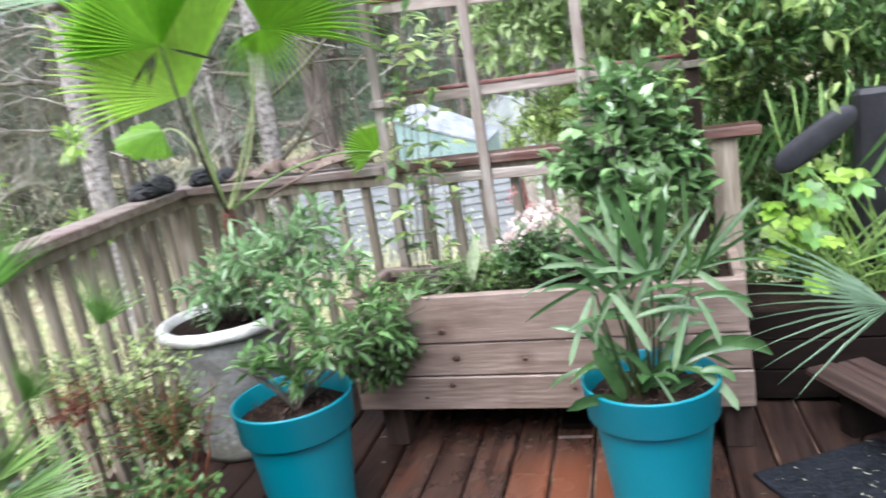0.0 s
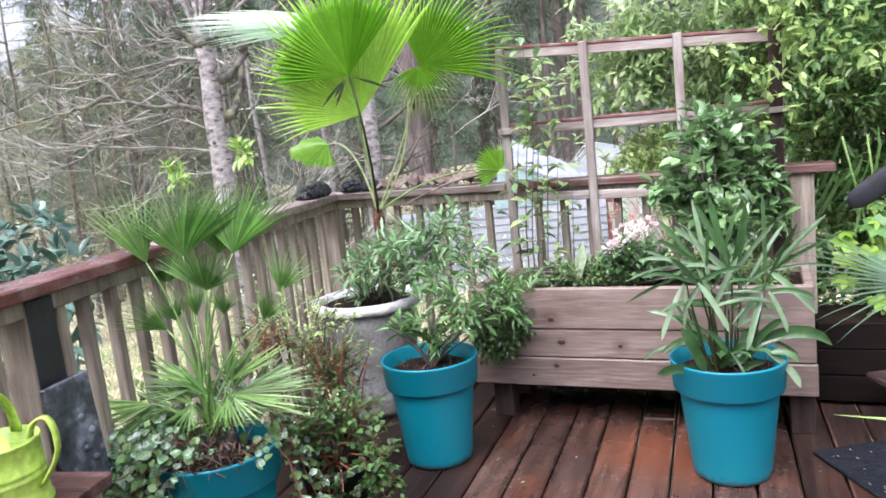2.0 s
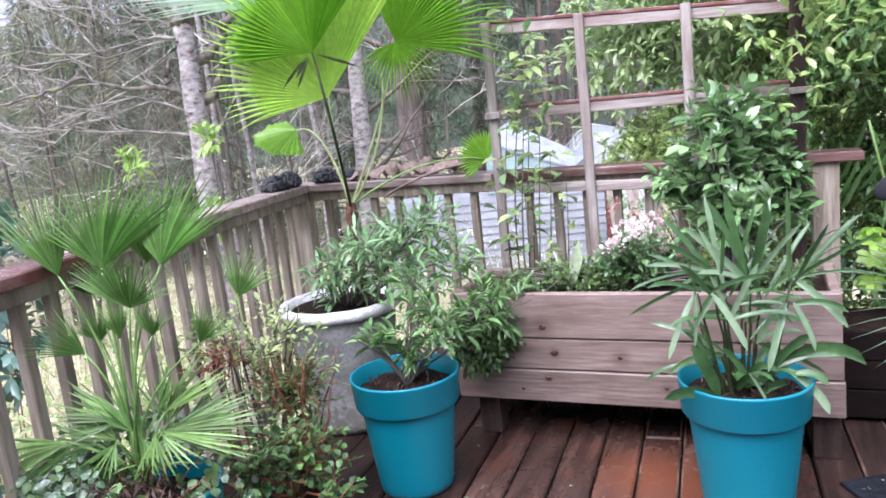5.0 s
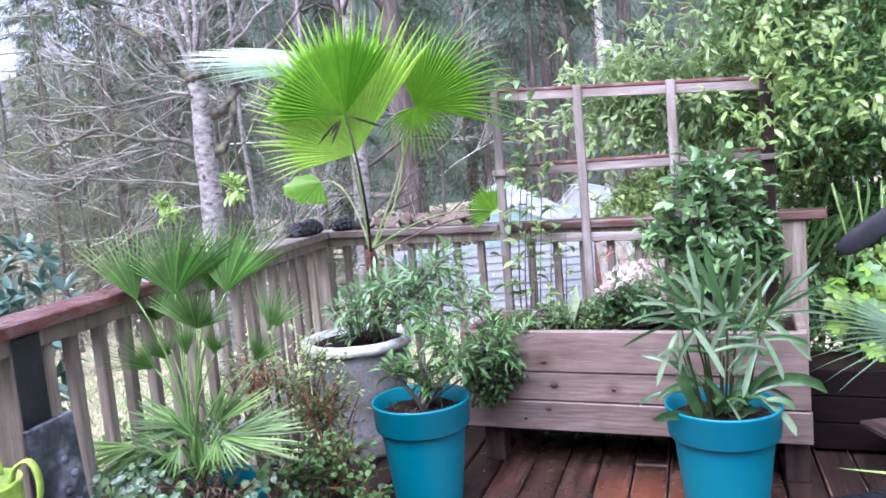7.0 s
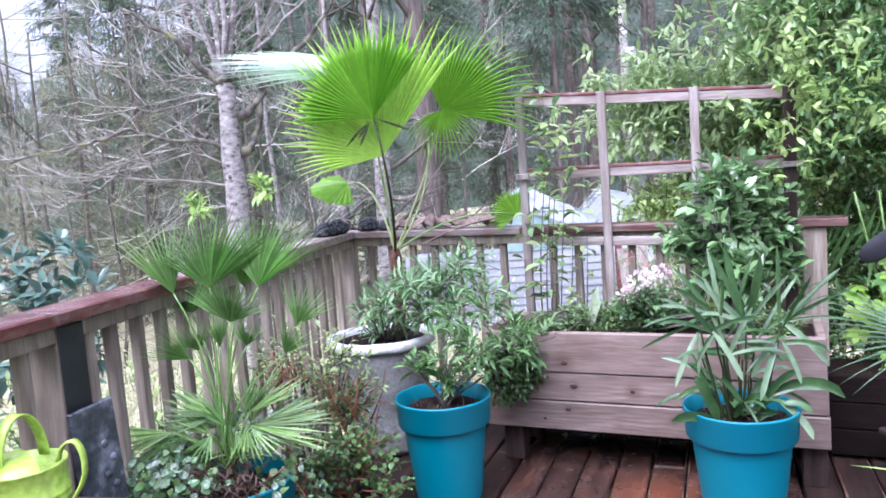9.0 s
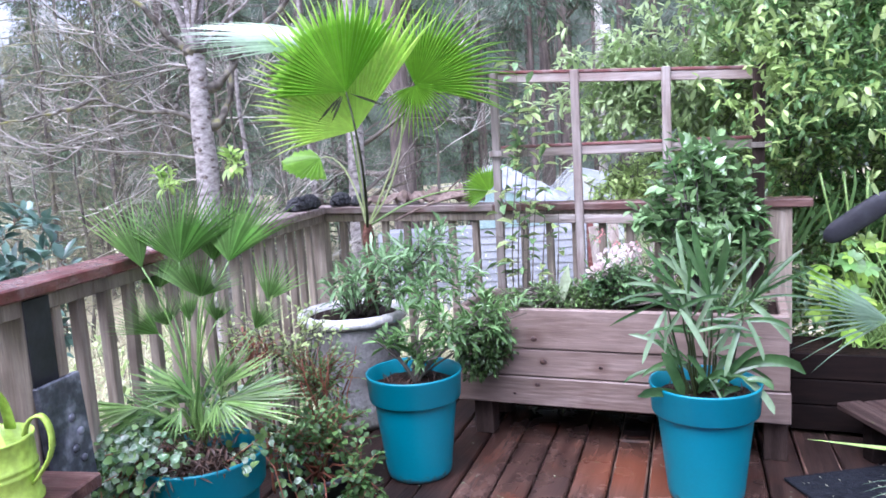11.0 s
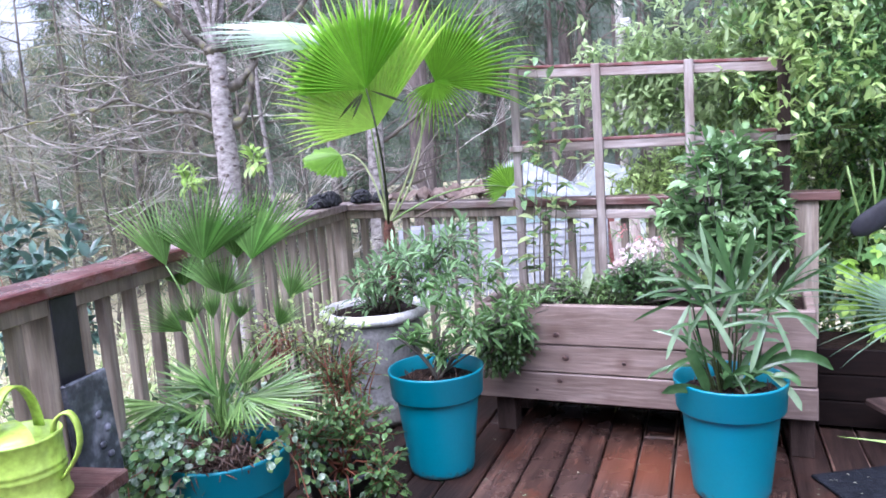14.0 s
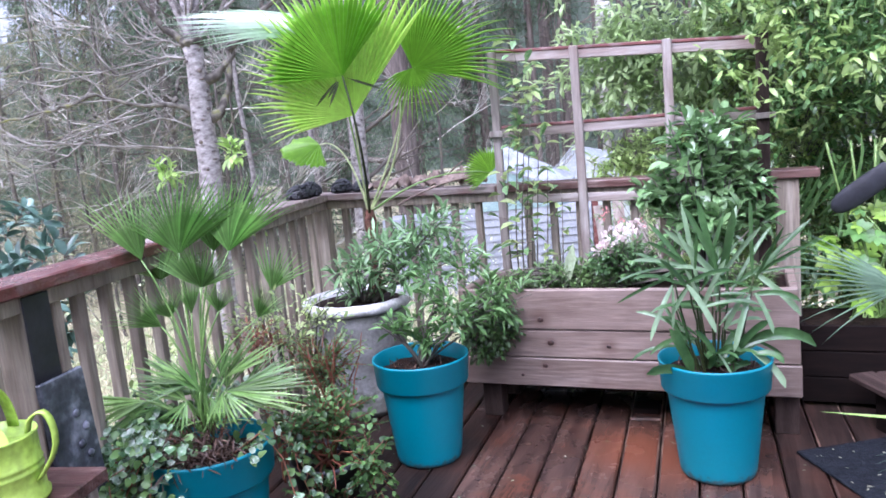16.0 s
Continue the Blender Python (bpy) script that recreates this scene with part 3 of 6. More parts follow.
for x, z, r in ((-0.85, 0.372, 0.013), (-0.88, 0.268, 0.010), (-0.888, 0.475, 0.012), (-0.985, 0.222, 0.007), (-0.60, 0.36, 0.008), (-0.44, 0.25, 0.007), (-1.02, 0.41, 0.006)):
    i = 0 if z < 0.302 else 1 if z < 0.429 else 2
    bm = bmesh.new()
    bmesh.ops.create_icosphere(bm, subdivisions=2, radius=1)
    bm.transform(Matrix.Translation((x, (0.0, 0.003, -0.002)[i], z)) @ Matrix.Diagonal((r * 1.25, 0.003, r, 1)))
    part("knot", bm, M["knot"], planter, smooth=True)

# ---- trellis ----
trellis = thing("trellis", (0, 2.735, 0), label="open square trellis of grey and red wooden slats behind the planter", category="trellis")
for x, dx, z1 in ((-1.175, 0.004, 1.672), (-0.77, -0.003, 1.652), (-0.358, 0.0, 1.628), (0.022, 0.006, 1.60)):
    w = 0.020 if x < 0 else 0.026
    part("upright", beam((x - dx, 0, 0.2), (x + dx, 0, z1), 2 * w, 0.022, up=(0, 1, 0)), M["trellis"] if x < 0 else M["wetwood"], trellis)
for z0, z1 in ((1.648, 1.56), (1.282, 1.262)):
    part("crossbar", beam((-1.20, 0.026, z0), (0.05, 0.026, z1), 0.026, 0.042), M["slat"], trellis)
    part("batten", beam((-1.20, 0.024, z0 + 0.029), (0.05, 0.024, z1 + 0.029), 0.030, 0.015), M["redstain"], trellis, "red-stained top batten")
part("crossbar", beam((-1.09, 0.0155, 0.953), (-0.02, 0.0155, 0.928), 0.008, 0.042), M["slat"], trellis, "thin pale lower slat")
part("bracket", box((-1.205, -0.03, 1.265), (-1.135, -0.0115, 1.295), 0.003), M["trellis"], trellis)
part("bracket", box((-0.005, -0.034, 1.245), (0.075, -0.0125, 1.27), 0.003), M["trellis"], trellis)


# ---- railings ----
def railing(p, q, label, posts, spots, caps, short=0.0):
    p, q = Vector(p), Vector(q)
    u = (q - p).normalized()
    side = Vector((-u.y, u.x, 0))
    r = thing("railing", p, label=label, category="railing", group="deck railings")
    lift = Vector((0, 0, 1))
    o = Vector(p)

    def put(name, bm, mat):
        bm.transform(Matrix.Translation(-o))
        return part(name, bm, mat, r)

    n = (q - p).length
    cuts = [0.0, 1.85, n] if n > 3 else [0.0, 1.12, n]
    for cap_mat, a, b in zip(caps, cuts, cuts[1:]):
        put("cap", beam(p + u * (a + 0.002) + lift * 1.021, p + u * (b - 0.002) + lift * 1.021, 0.038, 0.14, 0.005, up=side), cap_mat)
    put("top_rail", beam(p + lift * 0.978, q - u * short + lift * 0.978, 0.045, 0.089, up=side), M["rail"])
    put("bottom_rail", beam(p + lift * 0.1 + side * 0.028, q - u * short + lift * 0.1 + side * 0.028, 0.089, 0.036, up=side), M["rail"])
    for s in posts:
        c = p + u * s
        put("post", beam(c - lift * 1.4, c + lift * 1.0, 0.094, 0.094, up=side), M["rail"])
    for s in spots:
        c = p + u * s - side * 0.008
        put("baluster", beam(c + lift * random.uniform(0.05, 0.07), c + lift * 0.957, 0.034, 0.034, up=side), M["rail"])


CORNER = Vector((-2.26, 2.80, 0))
NEAR = Vector((-1.74, 0.2, 0))
U1 = (CORNER - NEAR).normalized()
S0 = 0.9
left_spots = [S0 + s for s in (-0.28, -0.15, -0.02, 0.10, 0.222, 0.465)] + [S0 + 0.567 + 0.1245 * k for k in range(16)]
railing(NEAR - U1 * S0, CORNER - U1 * 0.075, "weathered brown deck railing with square balusters and a red-stained cap", [S0 + 0.355, S0 + 2.62], left_spots, (M["cap"], M["bare_cap"]))
back_spots = [0.09 + 0.1305 * k for k in range(18)]
railing(CORNER + Vector((-0.07, 0, 0)), Vector((0.245, 2.82, -0.025)), "weathered grey-brown deck railing behind the planter", [2.445], [s for s in back_spots if abs(s - 2.445) > 0.08], (M["bare_cap"], M["dark_cap"]), short=0.13)
SIDE1 = Vector((-U1.y, U1.x, 0))
c = NEAR + U1 * 0.357 - SIDE1 * 0.051
panel = part("post_panel", beam(c + UP * 0.05, c + UP * 0.998, 0.098, 0.006, up=SIDE1), M["black"])
tagged(panel, label="black plastic strip fixed to the railing post", category="strip")


# ---- pots ----
def teal_pot(x, y, tags):
    pot = thing("flower_pot", (x, y, 0), label=tags, category="flower pot", group="teal pots")
    part("body", turned([(0.0, 0.0), (0.122, 0.0), (0.130, 0.006), (0.134, 0.02), (0.13565, 0.035), (0.1655, 0.298), (0.168, 0.316), (0.169, 0.322), (0.180, 0.326)], 56), M["teal"], pot, smooth=True)
    part("rim", turned([(0.170, 0.323), (0.184, 0.325), (0.187, 0.331), (0.1935, 0.424), (0.196, 0.429), (0.1955, 0.435), (0.191, 0.437), (0.187, 0.432), (0.178, 0.37), (0.172, 0.345)], 56), M["teal"], pot, smooth=True)
    bm = turned([(0.0, 0.388), (0.05, 0.391), (0.1, 0.385), (0.14, 0.387), (0.1785, 0.375)], 40)
    for v in bm.verts:
        v.co.z += random.uniform(-0.007, 0.007)
    part("soil", bm, M["soil"], pot)
    crumbs = [(Vector((0.15 * math.sqrt(random.random()) * math.cos(a), 0.15 * math.sin(a) * random.random(), 0.392)), rnd() + UP * 0.3, UP + rnd(0.5), random.uniform(0.02, 0.05), random.uniform(0.004, 0.009)) for a in np.linspace(0, 6.28, 70)]
    scraps = leaves_mesh("dead_leaf", crumbs, M["withered"], None, "dead brown leaf scraps", bend=0.1)
    scraps.parent = pot
    tagged(scraps, kind="stuff")
    return pot


teal_pot(-1.285, 1.845, "round teal plastic pot with a broad rim, holding a leafy shrub")
teal_pot(-0.168, 1.935, "round teal plastic pot with a broad rim, holding a lady palm")
teal_pot(-1.60, 0.935, "round teal plastic pot half hidden by ivy, holding a fan palm")

urn = thing("urn", (-1.83, 2.34, 0), label="stained grey concrete urn with a chipped white rim", category="urn")
part("body", turned([(0.0, 0.0), (0.195, 0.0), (0.202, 0.03), (0.19, 0.05), (0.205, 0.2), (0.232, 0.42), (0.240, 0.52), (0.228, 0.53), (0.21, 0.47)], 48), M["concrete"], urn, smooth=True)
bm = turned([(0.232, 0.508), (0.254, 0.512), (0.270, 0.526), (0.273, 0.543), (0.266, 0.559), (0.248, 0.565), (0.233, 0.557), (0.225, 0.535), (0.223, 0.5)], 60)
for v in bm.verts:
    v.co += rnd(0.0022)
part("rim", bm, M["white"], urn, smooth=True)
part("soil", turned([(0.0, 0.54), (0.1, 0.537), (0.226, 0.53)], 30), M["soil"], urn)

nursery = thing("nursery_pot", (-1.40, 1.28, 0), label="black plastic nursery pot with trailing creepers", category="flower pot")
part("body", turned([(0.0, 0.0), (0.10, 0.0), (0.128, 0.23), (0.134, 0.232), (0.136, 0.252), (0.128, 0.254), (0.12, 0.19)], 36), M["black"], nursery, smooth=True)
part("soil", turned([(0.0, 0.222), (0.122, 0.215)], 24), M["soil"], nursery)

# ---- tall fan palm in the urn ----
palm = thing("fan_palm", (-1.76, 2.42, 0.48), label="tall bright green fan palm with broad pleated leaves, in the urn", category="palm")
BASE = Vector((-1.725, 2.36, 0.965))
bm = turned([(0.028, 0.0), (0.03, 0.1), (0.02, 0.3), (0.024, 0.40), (0.026, 0.45), (0.016, 0.50), (0.0, 0.51)], 14)
for v in bm.verts:
    v.co += rnd(0.004)
    v.co.x += 0.035 * v.co.z / 0.5
    v.co.y -= 0.06 * v.co.z / 0.5
part("trunk", bm, M["fibre"], palm, "reddish brown fibrous trunk")
fan(palm, M["palm"], BASE, (-1.598, 2.02, 1.584), facing(114, -0.05), TOWARD + UP * 0.1 - RIGHT * 0.25, 0.385, 134, 34, sag=(0.13, -0.20, 0.0), thick=0.0075, stem_mat=M["dark_petiole"], split=0.74, fold=0.17, droop=0.06, tip=0.5, back=0.0, thin=0.85)
fan(palm, M["palm_pale"], BASE, (-1.622, 2.13, 1.424), facing(121, 0.0), TOWARD - RIGHT * 0.1, 0.66, 142, 40, sag=(-0.01, 0, 0.02), stem_mat=M["pale_petiole"], split=0.60, fold=0.15, droop=0.05, tip=0.35, left=0.40, cup=0.04, thin=0.62)
fan(palm, M["palm"], BASE, (-1.46, 2.44, 1.618), facing(48, 0.0), TOWARD - RIGHT * 0.1 - UP * 0.2, 0.53, 128, 34, sag=(0.02, 0, 0.0), stem_mat=M["pale_petiole"], split=0.5, fold=0.15, droop=0.08, tip=0.5, left=0.25, back=0.08, thin=0.66)
v, f = fan_mesh((-1.46, 2.43, 1.62), facing(284, 0.3), TOWARD + UP * 0.6, 0.22, 178, 24, split=0.38, fold=0.16, droop=0.2, tip=0.7, back=0.0, thin=0.85)
mesh_part("leaf", v, f, M["palm"], palm, smooth=False)
# Flat leaf with the sky sheen painted into its colour.
fan(palm, M["palm_sheen"], BASE, (-1.80, 2.30, 1.81), facing(165, 0.0), UP * 1.0 + TOWARD * 0.30 - RIGHT * 0.10, 0.70, 108, 26, sag=(0.0, 0, 0.05), split=0.46, fold=0.08, droop=0.03, tip=0.15, back=0.1, thin=0.62)
fan(palm, M["palm"], BASE, (-2.055, 2.52, 1.31), facing(184, 0.35), TOWARD * 0.45 + UP * 0.9, 0.20, 170, 20, sag=(0.03, -0.02, 0.11), stem_mat=M["pale_petiole"], split=0.93, fold=0.12, droop=0.16, tip=0.5, back=0.1)
v, f = fan_mesh((-2.055, 2.515, 1.305), facing(258, 0.15), TOWARD + UP * 0.2 - RIGHT * 0.4, 0.11, 60, 7, split=0.82, fold=0.16, droop=0.1, tip=0.4)
mesh_part("leaf", v, f, M["palm"], palm, smooth=False)
fan(palm, M["palm"], BASE, (-1.215, 2.72, 1.095), facing(135, 0.0), TOWARD + UP * 0.2, 0.15, 170, 26, sag=(0.0, 0.02, 0.07), split=0.7, fold=0.09, droop=0.1, tip=0.4, back=0.1)
for deg, ln in ((222, 0.15), (242, 0.12), (338, 0.16), (232, 0.09)):
    leaves_mesh("hanging_tip", [(Vector((-1.598, 2.01, 1.584)) + facing(deg) * 0.02, facing(deg, 0.1), TOWARD, ln, 0.013)], M["dark_petiole"], palm, bend=0.25)
tubes_mesh("petiole", [(arc(BASE, (-1.52, 2.40, 1.50), (0.05, 0, -0.02), 7), [0.005] * 8)], M["pale_petiole"], palm)

# ---- dwarf fan palm ----
dwarf = thing("dwarf_palm", (-1.60, 0.935, 0.37), label="dwarf fan palm with stiff narrow leaf segments in a teal pot", category="palm")
DB = Vector((-1.63, 0.966, 0.44))
for hub, deg, lean, nrm, rad, spr in (
    ((-1.634, 0.964, 1.026), 92, -0.5, TOWARD + UP * 0.5, 0.265, 116),
    ((-1.495, 1.022, 1.018), 78, -0.5, TOWARD - RIGHT * 0.25 + UP * 0.5, 0.25, 104),
    ((-1.745, 0.925, 1.015), 116, -0.4, TOWARD * 0.8 + RIGHT * 0.5 + UP * 0.4, 0.27, 60),
    ((-1.60, 1.08, 1.010), 88, -0.3, TOWARD + UP * 0.2, 0.21, 90),
    ((-1.576, 0.975, 0.917), 86, 0.45, UP * 0.75 + TOWARD * 0.7, 0.165, 130),
    ((-1.862, 1.113, 0.914), 96, -0.5, TOWARD + UP * 0.8, 0.145, 130),
    ((-1.713, 0.931, 0.805), 140, 0.1, TOWARD * 0.7 + UP * 0.6, 0.155, 70),
    ((-1.790, 1.05, 0.80), 100, 0.1, TOWARD + UP * 0.4, 0.11, 110),
    ((-1.620, 0.965, 0.838), 86, 0.1, TOWARD * 0.5 + RIGHT * 0.7, 0.12, 60),
    ((-1.546, 1.000, 0.835), 80, 0.2, TOWARD + UP * 0.3, 0.10, 90),
    ((-1.45, 1.06, 0.80), 58, 0.1, TOWARD + UP * 0.3, 0.12, 80),
):
    pull = (DB - Vector(hub)) * 0.30
    fan(dwarf, M["dwarf"], DB + rnd(0.018), hub, facing(deg, lean), nrm, 1.1 * rad, spr, round(spr / 3.9), sag=(pull.x, pull.y, 0.02), thick=0.005, stem_mat=M["stalk"], split=0.36, fold=0.22, droop=0.04, tip=0.12, back=0.08, thin=1.05)


def frond(hub, deg, lean, rad, spr, n, flat, mat):
    """A low leaf of narrow stiff segments, with its petiole."""
    hub, main = Vector(hub), facing(deg, lean).normalized()
    flat = (flat - main * flat.dot(main)).normalized()
    rows = []
    for j in range(n):
        a = radians(spr * ((j + random.uniform(0.2, 0.8)) / n - 0.5))
        rows.append((hub, Matrix.Rotation(a, 3, flat) @ main, flat + rnd(0.35), rad * random.uniform(0.65, 1.1), random.uniform(0.0055, 0.0085)))
    blade = leaves_mesh("leaf", rows, mat, dwarf, fold=0.22, bend=0.10, shape=(0.95, 0.85))
    tubes_mesh("petiole", [(arc(DB + rnd(0.02), hub, (0, 0, 0.02), 4), [0.0035] * 5)], M["stalk"], blade, n=5)


BRIGHT_FRONDS = (
    ((-1.51, 0.935, 0.605), 4, 0.25, 0.27, 34, 17),
    ((-1.50, 0.93, 0.60), -32, 0.4, 0.13, 60, 6),
    ((-1.50, 0.91, 0.605), 268, 0.5, 0.11, 70, 6),
    ((-1.74, 0.85, 0.595), 184, 0.25, 0.20, 46, 13),
    ((-1.634, 0.944, 0.625), 148, 0.2, 0.18, 44, 10),
    ((-1.587, 1.033, 0.61), 40, -0.1, 0.22, 46, 14),
    ((-1.50, 1.00, 0.55), 8, 0.1, 0.20, 60, 10),
    ((-1.66, 0.93, 0.57), 130, 0.2, 0.15, 60, 8),
)
# These fronds have their shade painted in by a darker leaf colour.
SHADED_FRONDS = (
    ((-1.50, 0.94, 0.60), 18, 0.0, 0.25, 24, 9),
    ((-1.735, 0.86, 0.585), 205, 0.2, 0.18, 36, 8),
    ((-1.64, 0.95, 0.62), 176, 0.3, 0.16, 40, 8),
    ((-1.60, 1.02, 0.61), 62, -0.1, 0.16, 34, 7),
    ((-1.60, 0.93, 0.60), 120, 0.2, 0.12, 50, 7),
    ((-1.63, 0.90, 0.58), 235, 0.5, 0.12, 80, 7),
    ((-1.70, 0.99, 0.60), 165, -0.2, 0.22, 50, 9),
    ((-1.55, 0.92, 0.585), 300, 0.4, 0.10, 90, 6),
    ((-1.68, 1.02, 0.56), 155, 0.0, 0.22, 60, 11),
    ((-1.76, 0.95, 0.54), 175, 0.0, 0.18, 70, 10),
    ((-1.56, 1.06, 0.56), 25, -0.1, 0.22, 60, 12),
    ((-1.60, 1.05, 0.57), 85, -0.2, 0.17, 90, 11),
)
for fronds, mat in ((BRIGHT_FRONDS, M["dwarf_bright"]), (SHADED_FRONDS, M["dwarf_shade"])):
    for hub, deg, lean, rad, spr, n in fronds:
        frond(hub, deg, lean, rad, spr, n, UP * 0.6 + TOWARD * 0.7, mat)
rows = []
for k in range(34):
    a = random.uniform(0, 6.28)
    rows.append((DB + UP * 0.05 + rnd(0.03), Vector((math.cos(a), math.sin(a), random.uniform(0.0, 0.7))), UP + rnd(0.3), random.uniform(0.08, 0.16), 0.008))
leaves_mesh("young_growth", rows, M["dwarf_bright"], dwarf, bend=0.35)

young = thing("young_palm", (-1.90, 1.76, 0.0), label="young fan palm with one open leaf beside the railing", category="palm")
fan(young, M["dwarf"], (-1.88, 1.72, 0.0), (-1.943, 1.812, 0.715), facing(68, 0.0), TOWARD - RIGHT * 0.2, 0.215, 92, 15, sag=(0.02, 0, 0), thick=0.005, split=0.36, fold=0.2, droop=0.05, tip=0.15, thin=1.05)

# ---- lady palm in the second pot ----
rhapis = thing("lady_palm", (-0.168, 1.935, 0.37), label="lady palm with broad wet strap-like leaf segments in a teal pot", category="palm")
RB = Vector((-0.168, 1.935, 0.37))

def lady_leaf(dx, h, depth, segments, cane=True):
    """A cane with its fan of strap-like segments: each an angle, length, width, droop and lean."""
    foot = RB + RIGHT * dx * 0.45 - TOWARD * depth * 0.6
    hub = RB + RIGHT * dx - TOWARD * depth + UP * h
    if cane:
        tubes_mesh("cane", [(arc(foot, hub, (0, 0, 0), 5, 0.004), [0.005, 0.005, 0.0045, 0.004, 0.0035, 0.003])], M["dark_petiole"], rhapis, n=6)
    for deg, ln, wd, drop, lean in segments:
        wd *= 0.72
        # Drooping blades and some others take the painted-sheen colour.
        blade_mesh("leaf_segment", hub + rnd(0.012), facing(deg, lean), ln, wd, drop, M["rhapis_sheen"] if deg < -30 or random.random() < 0.24 else M["rhapis"], rhapis)


lady_leaf(0.151, 0.345, 0.00, ((47, 0.27, 0.026, 0.15, 0.1), (30, 0.29, 0.018, 0.2, 0.1), (90, 0.275, 0.022, 0.1, 0.0), (-42, 0.21, 0.030, 0.5, 0.4), (12, 0.22, 0.012, 0.6, 0.2), (70, 0.21, 0.022, 0.2, 0.3), (52, 0.24, 0.006, 1.1, -0.2), (40, 0.26, 0.006, 1.0, -0.3)))
lady_leaf(0.042, 0.345, 0.03, ((80, 0.26, 0.050, 0.1, 0.1), (99, 0.29, 0.032, 0.1, -0.1), (114, 0.285, 0.034, 0.15, 0.0), (131, 0.285, 0.030, 0.2, 0.0), (70, 0.26, 0.030, 0.2, -0.3), (60, 0.22, 0.022, 0.3, 0.3), (150, 0.2, 0.026, 0.5, 0.4)))
lady_leaf(-0.066, 0.39, 0.00, ((138, 0.195, 0.022, 0.3, 0.1), (158, 0.225, 0.020, 0.4, 0.2), (175, 0.14, 0.022, 0.6, 0.3), (176, 0.28, 0.014, 0.5, 0.1), (194, 0.30, 0.016, 0.3, 0.0), (112, 0.16, 0.020, 0.3, 0.0), (90, 0.14, 0.020, 0.3, 0.2)))
lady_leaf(-0.097, 0.35, -0.06, ((-60, 0.19, 0.032, 0.5, 0.35), (-135, 0.12, 0.022, 0.5, 0.3), (125, 0.15, 0.022, 0.5, 0.2), (30, 0.16, 0.020, 0.6, 0.3)))
lady_leaf(-0.137, 0.345, -0.03, ((-122, 0.21, 0.026, 0.4, 0.2), (-98, 0.15, 0.022, 0.4, 0.3), (150, 0.18, 0.020, 0.8, 0.2), (100, 0.12, 0.018, 0.5, 0.1)))
lady_leaf(0.121, 0.30, -0.05, ((-117, 0.21, 0.028, 0.4, 0.3), (-70, 0.15, 0.028, 0.6, 0.4), (10, 0.16, 0.026, 1.0, 0.3), (150, 0.17, 0.022, 0.8, 0.3)))
lady_leaf(-0.02, 0.30, 0.07, ((95, 0.33, 0.026, 0.1, -0.2), (120, 0.30, 0.026, 0.3, -0.2), (70, 0.30, 0.024, 0.3, -0.2), (140, 0.26, 0.024, 0.4, -0.2), (50, 0.24, 0.022, 0.4, -0.2)))
lady_leaf(0.09, 0.28, 0.08, ((80, 0.30, 0.020, 0.2, -0.2), (55, 0.28, 0.022, 0.3, -0.2), (30, 0.24, 0.020, 0.5, -0.1), (105, 0.30, 0.024, 0.2, -0.2)))
lady_leaf(-0.05, 0.24, -0.02, ((110, 0.17, 0.024, 0.4, 0.2), (70, 0.2, 0.024, 0.3, 0.2), (20, 0.2, 0.022, 0.8, 0.3), (160, 0.2, 0.022, 0.8, 0.2)))
lady_leaf(-0.103, 0.03, -0.04, ((114, 0.205, 0.058, 0.2, 0.2), (150, 0.19, 0.050, 0.9, 0.3)), cane=False)
lady_leaf(0.038, 0.07, -0.03, ((42, 0.33, 0.050, 1.9, 0.1), (30, 0.24, 0.036, 0.9, 0.2), (60, 0.2, 0.036, 0.8, 0.2)), cane=False)
lady_leaf(0.105, 0.09, -0.08, ((10, 0.10, 0.034, 1.6, 0.4), (-40, 0.17, 0.038, 1.0, 0.4)), cane=False)
lady_leaf(-0.021, 0.10, -0.08, ((-64, 0.11, 0.022, 0.3, 0.3), (120, 0.12, 0.026, 0.5, 0.1)), cane=False)
for k in range(6):
    dx, h, mid = random.uniform(-0.13, 0.14), 0.10 + 0.035 * k, random.uniform(30, 150)
    lady_leaf(dx, h, random.uniform(-0.04, 0.12), [(mid + random.uniform(-75, 75), random.uniform(0.13, 0.25), random.uniform(0.014, 0.024), random.uniform(0.3, 1.1), random.uniform(-0.4, 0.5)) for i in range(4)])
for k in range(14):
    a = random.uniform(0, 6.28)
    blade_mesh("leaf_segment", RB + rnd(0.05), (math.cos(a), math.sin(a), 1.3), random.uniform(0.12, 0.19), 0.024, 1.5, M["rhapis"], rhapis)

# ---- shrubs in urn and first pot ----
bush("shrub", (-1.45, 2.25, 0.79), (0.36, 0.18, 0.17), 92, 5, 0.088, 0.019, M["shrub"], M["darktwig"], "airy shrub with narrow grey-green leaves, growing from the urn", "shrub", root=(-1.80, 2.34, 0.49), up=0.5, spread=1.2, gap=0.024, extra=[((-1.74, 2.22, 0.74), (0.16, 0.14, 0.14), 27), ((-1.83, 2.34, 0.58), (0.15, 0.16, 0.05), 12), ((-1.38, 2.25, 0.90), (0.22, 0.1, 0.10), 16)], singles=250)
